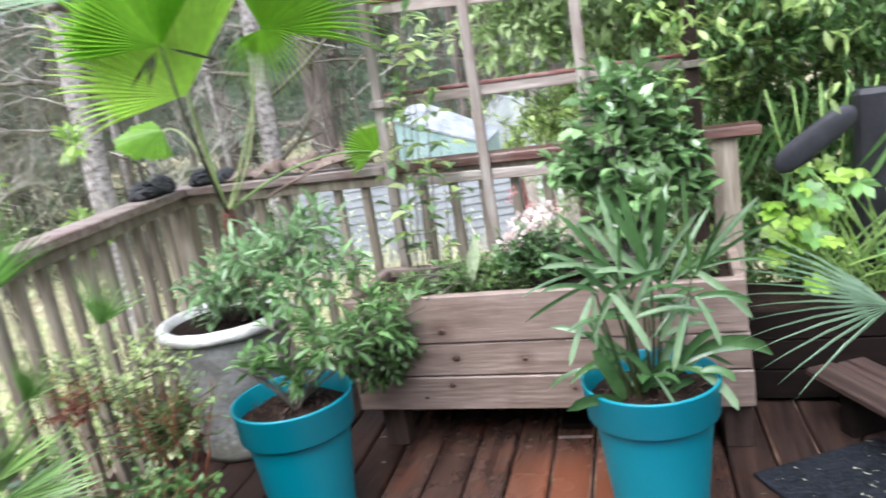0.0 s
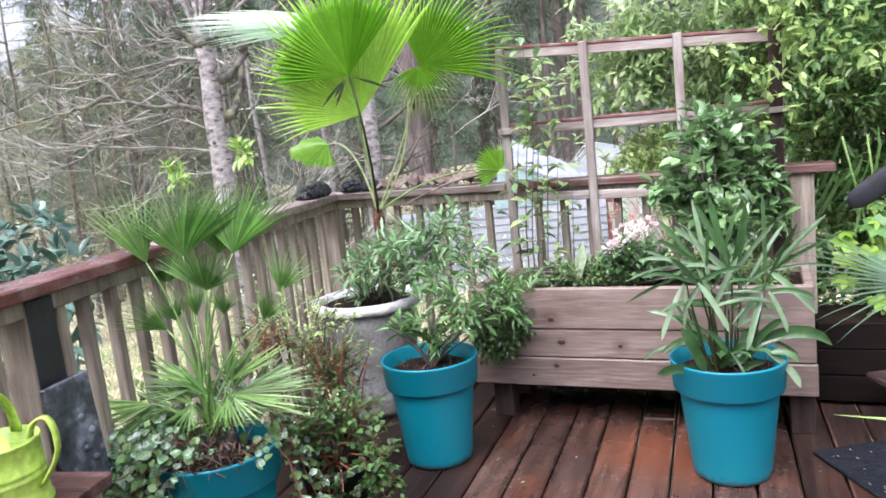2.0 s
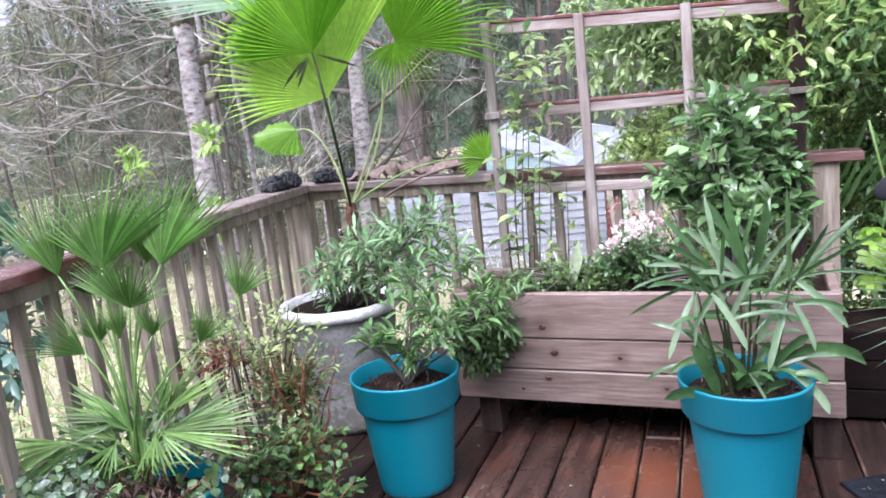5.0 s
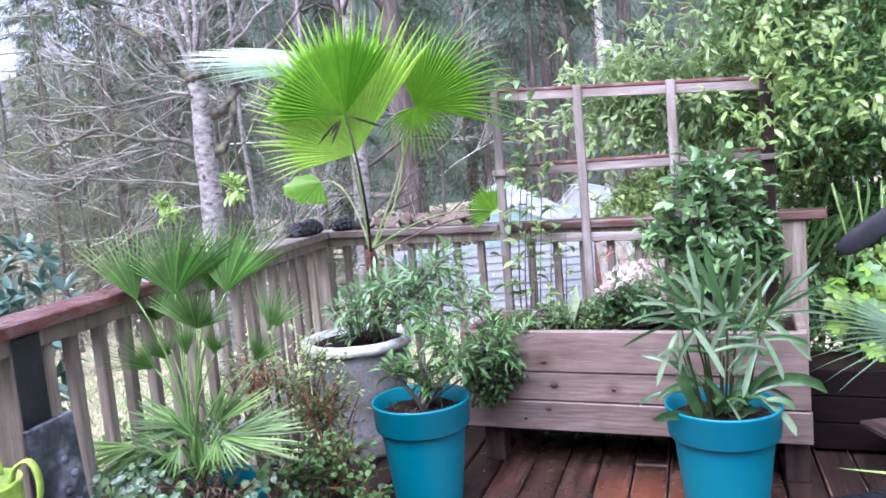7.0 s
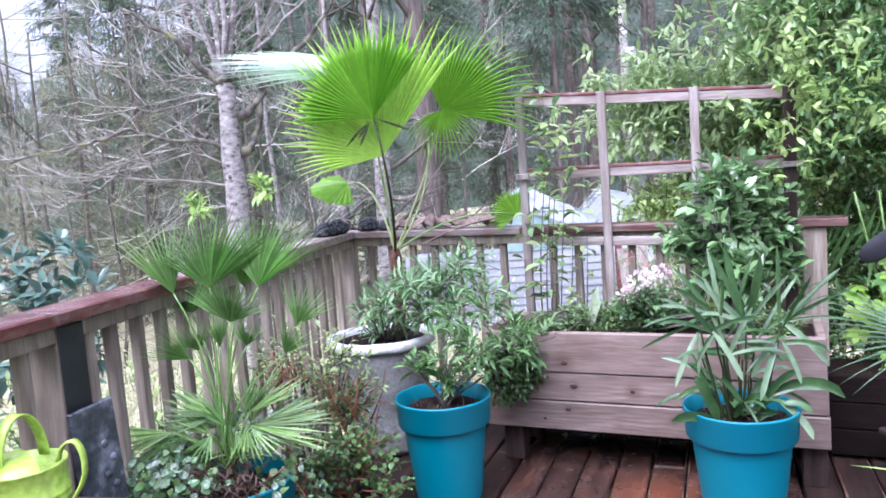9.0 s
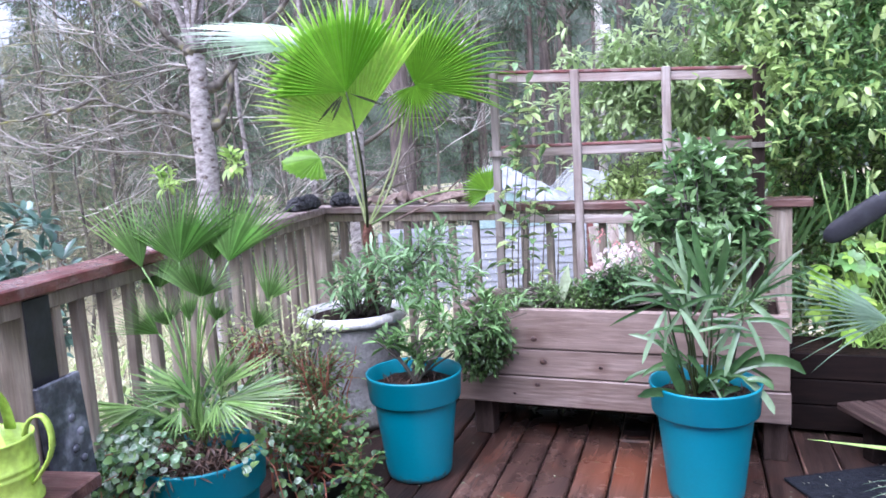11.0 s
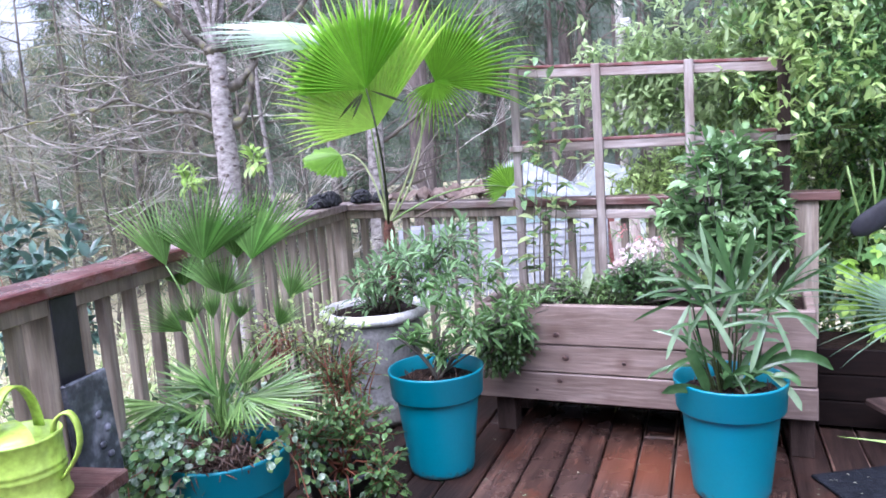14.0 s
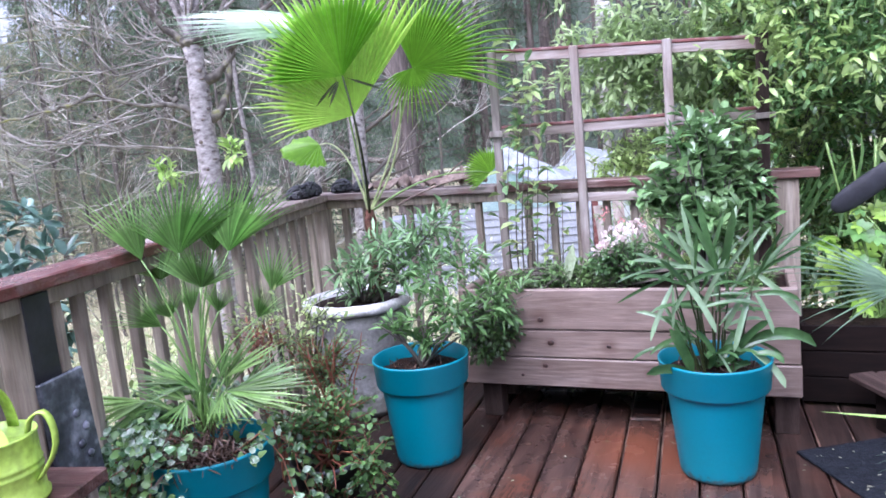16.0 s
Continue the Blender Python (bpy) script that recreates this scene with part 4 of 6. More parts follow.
bush("pot_shrub", (-1.13, 1.88, 0.62), (0.26, 0.15, 0.11), 36, 7, 0.068, 0.0185, M["nandina"], M["darktwig"], "leafy green shrub spilling over a teal pot", "shrub", root=(-1.285, 1.845, 0.375), up=0.5, gap=0.016, extra=[((-1.37, 1.80, 0.57), (0.10, 0.10, 0.06), 6), ((-1.27, 1.87, 0.50), (0.10, 0.1, 0.06), 12), ((-0.98, 2.02, 0.64), (0.14, 0.12, 0.11), 17), ((-1.18, 1.98, 0.74), (0.2, 0.1, 0.14), 15)], singles=250)
bush("creeper", (-1.11, 2.17, 0.47), (0.17, 0.07, 0.19), 230, 9, 0.030, 0.017, M["creeper"], M["darktwig"], "dark small-leaved creeper over the end of the planter", "creeper", root=(-1.12, 2.3, 0.585), up=-0.2, gap=0.012)

# ---- planting in the planter ----
bush("groundcover", (-0.72, 2.44, 0.635), (0.46, 0.13, 0.075), 520, 10, 0.026, 0.013, M["groundcover"], M["darktwig"], "low fine-leaved ground cover in the planter", "ground cover", root=(-0.7, 2.45, 0.575), up=0.6, gap=0.011, extra=[((-0.05, 2.46, 0.62), (0.13, 0.12, 0.06), 120)])
bush("azalea", (-0.56, 2.46, 0.70), (0.17, 0.13, 0.10), 120, 9, 0.038, 0.018, M["camellia"], M["darktwig"], "azalea bush with dark leaves and pale pink flowers", "azalea", root=(-0.55, 2.45, 0.575), up=0.5, gap=0.012)
flowers = bpy.data.objects["azalea"]
for x, y, z, r, n in ((-0.575, 2.40, 0.815, 0.030, 46), (-0.53, 2.42, 0.825, 0.026, 40), (-0.63, 2.38, 0.745, 0.022, 30), (-0.605, 2.38, 0.765, 0.018, 24), (-0.49, 2.44, 0.84, 0.02, 24)):
    rows = []
    for k in range(n):
        v = rnd()
        rows.append((Vector((x, y, z)) + Vector((v.x * r * 1.4, v.y * r, v.z * r * 0.8)), v + UP * 0.4 + TOWARD * 0.4, rnd(), 0.022, 0.02))
    mesh = leaves_mesh("blossom", rows, M["petal"], flowers, "pale pink azalea flowers")
for x, y, z in ((-0.47, 2.45, 0.855), (-0.555, 2.44, 0.86), (-0.64, 2.6, 0.885), (-0.66, 2.58, 0.86)):
    rows = [(Vector((x, y, z)) + rnd(0.018), rnd() + UP * 0.8, rnd(), 0.014, 0.009) for k in range(9)]
    leaves_mesh("bud", rows, M["bud"], flowers, "red-pink azalea buds")
bush("camellia", (-0.20, 2.62, 1.04), (0.29, 0.14, 0.22), 100, 8, 0.078, 0.042, M["camellia"], M["moss"], "camellia bush with dark glossy leaves against the trellis", "camellia", root=(-0.2, 2.5, 0.575), up=0.35, gap=0.018, extra=[((-0.16, 2.58, 0.82), (0.26, 0.12, 0.14), 60), ((-0.22, 2.62, 1.24), (0.18, 0.1, 0.10), 18), ((-0.42, 2.60, 0.98), (0.12, 0.1, 0.12), 16)], singles=280)
vine = thing("climber", (-1.08, 2.62, 0.575), label="thin climbing shrub with scattered leaves on the trellis", category="climber")
rows, runs = [], []
for x0, top in ((-1.085, 1.74), (-1.04, 1.62), (-1.12, 1.3), (-1.0, 1.52), (-1.06, 1.58), (-0.96, 1.12), (-0.90, 1.0), (-1.02, 1.08)):
    pts = [Vector((x0 + 0.03 * math.sin(3.3 * z + x0 * 9) + 0.02, 2.66 + 0.02 * math.sin(5 * z), z)) for z in np.arange(0.57, top, 0.06)]
    runs.append((pts, [0.004 - 0.003 * k / len(pts) for k in range(len(pts))]))
    for p in pts[2:]:
        for k in range(random.randint(1, 4) if p.z > 1.22 else random.randint(0, 2)):
            s = rnd()
            s.z *= 0.4
            q = p + s * random.uniform(0.015, 0.06)
            runs.append(([p, q], [0.0018, 0.001]))
            rows.append((q, s + UP * 0.2, UP + rnd(0.5), random.uniform(0.055, 0.092), random.uniform(0.03, 0.046)))
single_leaves(rows[::2], M["camellia"], vine)
single_leaves(rows[1::2], M["fresh"], vine)
tagged(tubes_mesh("stemwork", runs, M["darktwig"], vine), kind="stuff")
pale = thing("pale_leaf", (-0.765, 2.44, 0.575), label="single broad pale green leaf standing in the planter", category="leaf")
leaves_mesh("blade", [(Vector((-0.80, 2.36, 0.575)), Vector((0.26, -0.02, 1)), TOWARD, 0.22, 0.05)], material("pale_leaf", [(0.40, 0.5, 0.28), (0.55, 0.62, 0.42)], 8, 0.4, 0.1, translucent=0.3), pale, bend=0.05, shape=(0.7, 0.95))

# ---- ivy and creepers round the dwarf palm ----
ivy = thing("ivy", (-1.60, 0.935, 0.37), label="variegated ivy trailing over the rim of a teal pot", category="ivy")
rows, runs = [], []
for k in range(84):
    a = random.uniform(math.pi * 0.85, math.pi * 1.42) if k < 72 else random.uniform(0, 6.28)
    rim = Vector((-1.60 + 0.2 * math.cos(a), 0.935 + 0.2 * math.sin(a), 0.48))
    drop = random.uniform(0.02, 0.40) * (1 if a < math.pi * 1.6 else 0.5)
    out = Vector((math.cos(a), math.sin(a), 0))
    reach = random.random()
    pts = [Vector((-1.60 + 0.08 * math.cos(a), 0.935 + 0.08 * math.sin(a), 0.40)), rim] + [rim + out * (0.03 + 0.09 * t + 0.05 * reach) + rnd(0.02) - UP * drop * t for t in (0.3, 0.6, 0.85, 1.0)]
    runs.append((pts, [0.002] * 6))
    for i in range(len(pts) - 1):
        for j in range(5):
            q = pts[i].lerp(pts[i + 1], random.random())
            s = out + rnd(0.9) + UP * 0.2
            rows.append((q + rnd(0.012), s, out + UP * 0.7 + rnd(0.4), random.uniform(0.020, 0.036), random.uniform(0.019, 0.032)))
for c, r in (((-1.76, 0.78, 0.48), 0.11), ((-1.66, 0.74, 0.47), 0.12), ((-1.84, 0.90, 0.46), 0.11), ((-1.74, 0.70, 0.40), 0.12), ((-1.66, 0.69, 0.33), 0.12), ((-1.80, 0.76, 0.30), 0.12), ((-1.86, 0.80, 0.46), 0.11), ((-1.70, 0.78, 0.51), 0.09), ((-1.62, 0.77, 0.50), 0.08), ((-1.60, 0.71, 0.40), 0.09), ((-1.54, 0.80, 0.47), 0.06), ((-1.40, 0.90, 0.45), 0.05), ((-1.86, 1.0, 0.50), 0.11), ((-1.74, 1.10, 0.52), 0.11), ((-1.58, 1.12, 0.50), 0.11)):
    for k in range(round(52 * (r / 0.12) ** 2)):
        rows.append((in_ball(c, (r, 0.09, 0.09 * r / 0.12)), rnd() + TOWARD * 0.5, UP * 0.8 + TOWARD * 0.6 + rnd(0.4), random.uniform(0.018, 0.034), random.uniform(0.017, 0.030)))
dead = []
for k in range(420):
    dead.append((in_ball((-1.58, 0.84, 0.45), (0.17, 0.12, 0.05)), rnd() + UP * 0.2, UP + rnd(0.5), random.uniform(0.03, 0.08), random.uniform(0.003, 0.010)))
random.shuffle(rows)
tagged(leaves_mesh("withered_leaf", dead, M["withered"], ivy, "withered brown leaves"), kind="stuff")
third = len(rows) // 5
tagged(leaves_mesh("pale_foliage", rows[:third], M["ivy_pale"], ivy, "cream-edged leaves", bend=0.1, shape=(1.0, 0.95)), kind="stuff")
tagged(leaves_mesh("foliage", rows[third:3 * third], M["ivy"], ivy, bend=0.1, shape=(1.0, 0.95)), kind="stuff")
tagged(leaves_mesh("green_foliage", rows[3 * third:], M["groundcover"], ivy, "plain green leaves", bend=0.1, shape=(1.0, 0.95)), kind="stuff")
tagged(tubes_mesh("stemwork", runs, M["rust"], ivy, n=4), kind="stuff")

bush("creeper", (-1.40, 1.29, 0.37), (0.20, 0.15, 0.14), 100, 6, 0.030, 0.024, M["creeper"], M["rust"], "trailing creeper with small round leaves and red stems", "creeper", root=(-1.40, 1.28, 0.222), up=-0.1, gap=0.02, extra=[((-1.30, 1.08, 0.15), (0.17, 0.12, 0.15), 62), ((-1.22, 1.22, 0.24), (0.10, 0.1, 0.18), 44), ((-1.43, 1.14, 0.40), (0.12, 0.08, 0.10), 26)])
bush("twiggy_shrub", (-1.62, 1.62, 0.47), (0.22, 0.16, 0.17), 150, 6, 0.03, 0.014, M["twiggy"], M["rust"], "twiggy shrub with rusty stems beside the urn", "shrub", root=(-1.6, 1.65, 0.02), up=0.4, gap=0.03)
bush("rusty_shrub", (-1.78, 1.48, 0.60), (0.15, 0.1, 0.07), 26, 6, 0.03, 0.012, M["rust"], M["rust"], "small shrub with rust-red winter leaves", "shrub", root=(-1.75, 1.5, 0.02), up=0.5, gap=0.025)
bush("yellow_shrub", (-1.76, 1.62, 0.64), (0.26, 0.14, 0.12), 70, 5, 0.034, 0.017, M["fresh"], M["moss"], "young shrub with fresh yellow-green leaves", "shrub", root=(-1.78, 1.66, 0.02), up=0.6, gap=0.025)

# ---- watering can, stool, slate ----
can = thing("watering_can", (-1.607, 0.275, 0.58), turn=20, label="lime green metal watering can on a wooden stool", category="watering can")
can.matrix_world = can.matrix_world @ Matrix.Diagonal((1.06, 1.06, 1.04, 1))
part("body", turned([(0.0, 0.0), (0.090, 0.0), (0.094, 0.004), (0.094, 0.012), (0.089, 0.016), (0.088, 0.07), (0.0905, 0.073), (0.088, 0.077), (0.0875, 0.085), (0.090, 0.088), (0.0875, 0.092), (0.086, 0.146), (0.089, 0.15), (0.088, 0.155), (0.083, 0.153), (0.082, 0.12), (0.0, 0.12)], 48), M["lime"], can, smooth=True)
bm = bmesh.new()
bmesh.ops.create_uvsphere(bm, u_segments=24, v_segments=12, radius=0.085)
bmesh.ops.bisect_plane(bm, geom=bm.verts[:] + bm.edges[:] + bm.faces[:], plane_co=(0, 0, 0), plane_no=(0, 0, -1), clear_outer=True)
bmesh.ops.bisect_plane(bm, geom=bm.verts[:] + bm.edges[:] + bm.faces[:], plane_co=(0.01, 0, 0), plane_no=(1, 0, 0), clear_outer=True)
bm.transform(Matrix.Translation((0, 0, 0.15)) @ Matrix.Diagonal((1, 1, 0.35, 1)))
bm.transform(Matrix.Rotation(radians(50), 4, "Z"))
part("hood", bm, M["lime"], can, smooth=True)


def strap(pts, w, t):
    """A flat bent strip through points in the xz plane."""
    bm = bmesh.new()
    rings = []
    for k, p in enumerate(pts):
        a = Vector(pts[min(k + 1, len(pts) - 1)]) - Vector(pts[max(k - 1, 0)])
        nrm = Vector((-a.z, 0, a.x)).normalized() * t / 2
        p = Vector(p)
        rings.append([bm.verts.new(p + nrm + Vector((0, s, 0))) for s in (-w / 2, w / 2)] + [bm.verts.new(p - nrm + Vector((0, s, 0))) for s in (w / 2, -w / 2)])
    for a, b in zip(rings, rings[1:]):
        for j in range(4):
            bm.faces.new((a[j], a[(j + 1) % 4], b[(j + 1) % 4], b[j]))
    bm.faces.new(rings[0])
    bm.faces.new(rings[-1][::-1])
    bmesh.ops.recalc_face_normals(bm, faces=bm.faces[:])
    return bm


arch = strap([Vector((0.0 + 0.07 * math.cos(a) * 0.9, 0, 0.15 + 0.112 * math.sin(a))) for a in np.linspace(0, math.pi, 18)], 0.026, 0.005)
arch.transform(Matrix.Rotation(radians(80), 4, "Z"))
part("top_handle", arch, M["lime"], can, smooth=True)
part("side_handle", strap([Vector((0.118 - 0.036 * math.cos(a) * (1.0 if a < math.pi / 2 else 0.6), 0, 0.15 + 0.05 * math.sin(a))) for a in np.linspace(0.15, math.pi, 12)] + [Vector(p) for p in ((0.138, 0, 0.128), (0.129, 0, 0.104), (0.115, 0, 0.082), (0.100, 0, 0.062), (0.087, 0, 0.048))], 0.017, 0.005), M["lime"], can, smooth=True)
tubes_mesh("spout", [([Vector((-1.69, 0.245, 0.61)), Vector((-1.80, 0.20, 0.70)), Vector((-1.87, 0.17, 0.78))], [0.016, 0.012, 0.010])], M["lime"], can, n=12)

stool = thing("stool", (-1.62, 0.30, 0), turn=12, label="low wooden stool of wet red-brown boards", category="stool")
for k in range(2):
    part("board", box((-0.14, -0.19 + 0.175 * k, 0.545), (0.145, -0.02 + 0.175 * k, 0.58), 0.004), M["dark_cap"], stool)
for x in (-0.12, 0.09):
    for y in (-0.17, 0.10):
        part("leg", box((x, y, 0), (x + 0.035, y + 0.035, 0.544), 0.003), M["rail"], stool)

SC = NEAR + U1 * 0.362 - SIDE1 * 0.125
slate = thing("slate_slab", SC, turn=math.degrees(math.atan2(U1.y, U1.x)), label="dark wet slate slab leaning on the railing", category="slate")
LEAN_BACK = Matrix.Rotation(radians(-3.5), 4, "X")
bm = box((-0.083, -0.009, 0), (0.083, 0.009, 0.775), 0.004)
bm.transform(LEAN_BACK)
part("slab", bm, M["slate"], slate)
for dx, z in ((0.02, 0.66), (0.045, 0.615), (0.015, 0.575), (0.04, 0.54)):
    bm = bmesh.new()
    bmesh.ops.create_icosphere(bm, subdivisions=2, radius=1)
    bm.transform(LEAN_BACK @ Matrix.Translation((dx, -0.010, z)) @ Matrix.Diagonal((0.014, 0.007, 0.012, 1)))
    part("boss", bm, M["slate"], slate, smooth=True)

# ---- on the railing ----
def pod(x, y, z, r, n):
    """A heap of small black beads."""
    t = thing("bead_tray", (x, y, z), label="black plastic beaded tray lying on the railing", category="tray", group="beaded trays")
    bm = bmesh.new()
    for k in range(n):
        v = rnd()
        v.z = abs(v.z)
        s = bmesh.new()
        bmesh.ops.create_icosphere(s, subdivisions=1, radius=0.011)
        s.transform(Matrix.Translation((v.x * r[0], v.y * r[1], 0.008 + v.z * r[2])))
        me = bpy.data.meshes.new("tmp")
        s.to_mesh(me)
        s.free()
        bm.from_mesh(me)
        bpy.data.meshes.remove(me)
    tagged(part("knobbly_top", bm, M["black"], t, smooth=True), kind="stuff")
    b2 = turned([(0.0, 0.0), (0.9, 0.0), (1.0, 0.5), (0.8, 0.9), (0.0, 1.0)], 18)
    b2.transform(Matrix.Diagonal((r[0] * 0.95, r[1] * 0.95, r[2] * 0.95, 1)))
    part("tray", b2, M["black"], t, smooth=True)


pod(-2.205, 2.50, 1.041, (0.057, 0.063, 0.058), 150)
pod(-2.215, 2.63, 1.041, (0.057, 0.057, 0.065), 150)
pod(-2.11, 2.79, 1.041, (0.057, 0.057, 0.058), 150)
pod(-1.99, 2.80, 1.041, (0.046, 0.052, 0.046), 150)


def bark(x, y, z, l, w, h, turn, label="split piece of pale driftwood bark lying on the railing"):
    bm = bmesh.new()
    bmesh.ops.create_grid(bm, x_segments=14, y_segments=5, size=0.5)
    rng = random.Random(int(x * 1000))
    for v in bm.verts:
        a, b = v.co.x, v.co.y
        taper = 1 - 0.6 * abs(2 * a) ** 2
        v.co = Vector((a * l, b * w * taper, h * (1 - (2 * b) ** 2) * taper * 0.9 + 0.024 * rng.random() + 0.010 * math.sin(9 * a)))
    bmesh.ops.solidify(bm, geom=bm.faces[:], thickness=0.008)
    bm.transform(Matrix.Rotation(radians(turn), 4, "Z"))
    ob = part("driftwood", bm, M["drift"], None, smooth=True)
    ob.location = (x, y, z)
    tagged(ob, label=label, category="driftwood", group="driftwood on the railing")


bark(-1.80, 2.80, 1.05, 0.22, 0.08, 0.035, 12)
bark(-1.66, 2.81, 1.05, 0.16, 0.07, 0.045, -30)
bark(-1.48, 2.79, 1.05, 0.30, 0.07, 0.03, 4)
bark(-1.36, 2.81, 1.05, 0.18, 0.06, 0.03, -8)
bark(-1.58, 2.84, 1.06, 0.13, 0.05, 0.05, 60)
bark(-1.72, 2.77, 1.05, 0.11, 0.05, 0.05, 75)
bark(-1.42, 2.83, 1.07, 0.12, 0.04, 0.05, -50)
bark(-1.95, 2.79, 1.046, 0.18, 0.07, 0.014, 3)
tubes = thing("dry_stalk", (-1.6, 2.76, 1.04), label="dry curved stalk lying across the railing", category="stalk")
tubes_mesh("stalk", [(arc((-1.69, 2.60, 0.97), (-1.30, 2.78, 1.075), (0.02, 0, 0.035), 8), [0.006] * 9), (arc((-1.52, 2.80, 1.05), (-1.40, 2.82, 1.16), (0, 0, 0.01), 4), [0.006, 0.005, 0.005, 0.004, 0.003])], M["drift"], tubes)


litter_rows = []
for k in range(90):
    litter_rows.append((Vector((random.uniform(-1.6, 0.6), random.uniform(0.6, 2.2), 0.0035)), Vector((random.gauss(0, 1), random.gauss(0, 1), 0)), UP, random.uniform(0.006, 0.022), random.uniform(0.003, 0.009)))
fallen = leaves_mesh("leaf_litter", litter_rows, M["ivy"], None, bend=0.0, fold=0.05)
tagged(fallen, label="scattered fallen leaf scraps on the wet deck", category="leaf litter", kind="stuff")
# ---- right of the planter ----
crate = thing("wooden_crate", (0.150, 2.62, 0), label="dark brown stained wooden crate of horizontal boards", category="crate")
for k in range(3):
    part("board", box((0.0, 0.0, 0.02 + 0.115 * k), (0.95, 0.022, 0.13 + 0.115 * k), 0.003), M["brown"], crate)
    part("board", box((0.0, 0.024, 0.02 + 0.115 * k), (0.022, 0.45, 0.13 + 0.115 * k), 0.003), M["brown"], crate)
part("soil", box((0.024, 0.024, 0.1), (0.95, 0.45, 0.32), 0), M["soil"], crate)

bench = thing("bench", (0.31, 2.50, 0), turn=-63, label="low weathered wooden bench with a worn corner", category="bench")
for k in range(2):
    part("board", box((0.012 * k, 0.004 + 0.108 * k, 0.165), (0.95, 0.110 + 0.108 * k, 0.193), 0.006), M["bench"], bench)
for x in (0.12, 0.85):
    part("leg", box((x, 0.04, 0), (x + 0.06, 0.19, 0.164), 0.003), M["brown"], bench)

mat = thing("door_mat", (0.10, 2.12, 0.003), turn=30, label="black rubber mat strewn with leaf litter on the deck", category="mat")
bm = box((0, -0.62, 0), (0.46, 0.0, 0.012), 0.004)
part("pad", bm, M["mat"], mat)
rows = []
for k in range(70):
    rows.append((Vector((random.uniform(0.02, 0.44), random.uniform(-0.6, -0.02), 0.0155)), Vector((random.gauss(0, 1), random.gauss(0, 1), 0)), UP, random.uniform(0.008, 0.03), random.uniform(0.002, 0.006)))
litter = tagged(leaves_mesh("litter", rows, M["straw"], None, "pale dry leaf litter", bend=0.0, fold=0.05), kind="stuff")
litter.parent = mat
litter.matrix_parent_inverse = Matrix()

rug = thing("ribbed_mat", (-0.395, 1.499, 0.002), turn=-0.4, label="blue ribbed foam mat lying on the wet deck", category="mat")
part("base", box((0, -0.62, 0), (0.534, 0, 0.005), 0.001), M["blue_base"], rug)
ribs = bmesh.new()
for k in range(37):
    bmesh.ops.create_cone(ribs, cap_ends=True, segments=8, radius1=0.005, radius2=0.005, depth=0.616, matrix=Matrix.Translation((0.007 + 0.0142 * k, -0.31, 0.0052)) @ Matrix.Rotation(radians(90), 4, "X"))
tagged(part("rib", ribs, M["blue"], rug, smooth=True), kind="stuff")

board = thing("rounded_board", (0.66, 3.02, -1.0), label="charcoal board with a rounded end on a black post", category="board")
bm = bmesh.new()
bmesh.ops.create_uvsphere(bm, u_segments=24, v_segments=12, radius=1)
for v in bm.verts:
    v.co = Vector((math.copysign(abs(v.co.x) ** 0.45, v.co.x) * 0.175, v.co.y * 0.02, v.co.z * 0.052))
bm.transform(Matrix.Translation((-0.21, -0.01, 1.90)) @ Matrix.Rotation(radians(-36), 4, "Y"))
part("board", bm, M["board"], board, smooth=True)
part("post", box((-0.06, 0.04, 0.0), (0.22, 0.16, 2.06), 0.02), M["black"], board)

fat = thing("fatsia", (0.55, 2.85, 0.32), label="fatsia with large glossy yellow-green lobed leaves in a dark crate", category="fatsia")
runs = []
for k in range(74):
    hub = Vector((random.uniform(0.24, 0.95), random.uniform(2.72, 3.2), random.uniform(0.34, 0.80)))
    if hub.x < 0.34 and hub.z > 0.72:
        continue
    nrm = (UP * 1.0 + TOWARD * random.uniform(0.2, 0.9) + rnd(0.35)).normalized()
    ax = (TOWARD + RIGHT * random.uniform(-0.9, 0.5) - UP * 0.35 + rnd(0.3)).normalized()
    size = random.uniform(0.05, 0.088)
    rows = []
    for i in range(7):
        a = radians(-135 + 45 * i)
        rows.append((hub, Matrix.Rotation(a, 3, nrm) @ ax, nrm, size * (1.0 - 0.28 * abs(i - 3) / 3), size * 0.46))
    leaves_mesh("leaf", rows, M["yellow"] if k % 3 else M["ivy_green"], fat, fold=0.1, bend=0.2, shape=(0.75, 1.0))
    runs.append((arc((0.5 + random.uniform(-0.15, 0.25), 2.9, 0.31), hub, (0, 0, 0.04), 5), [0.004] * 6))
for run in runs:
    tubes_mesh("stem", [run], M["petiole"], fat, n=5)

strap_plant = thing("strap_plant", (0.42, 3.14, 0.35), label="clump of long drooping strap leaves behind the railing post", category="plant")
rows = []
for k in range(46):
    p = Vector((random.uniform(0.27, 0.95), random.uniform(3.05, 3.3), random.uniform(0.9, 1.15)))
    rows.append((p, Vector((random.uniform(-0.5, 0.3), random.uniform(-0.4, 0.2), random.uniform(-1.0, -0.3))), TOWARD + rnd(0.5), random.uniform(0.2, 0.42), random.uniform(0.014, 0.03)))
leaves_mesh("foliage", rows, M["nandina"], strap_plant, bend=0.3, shape=(0.9, 0.9))
for k in range(5):
    tubes_mesh("stem", [(arc((0.5, 3.16, 0.2), (0.3 + 0.1 * k, 3.15, 1.1), (0, 0, 0.0), 5), [0.006] * 6)], M["petiole"], strap_plant)

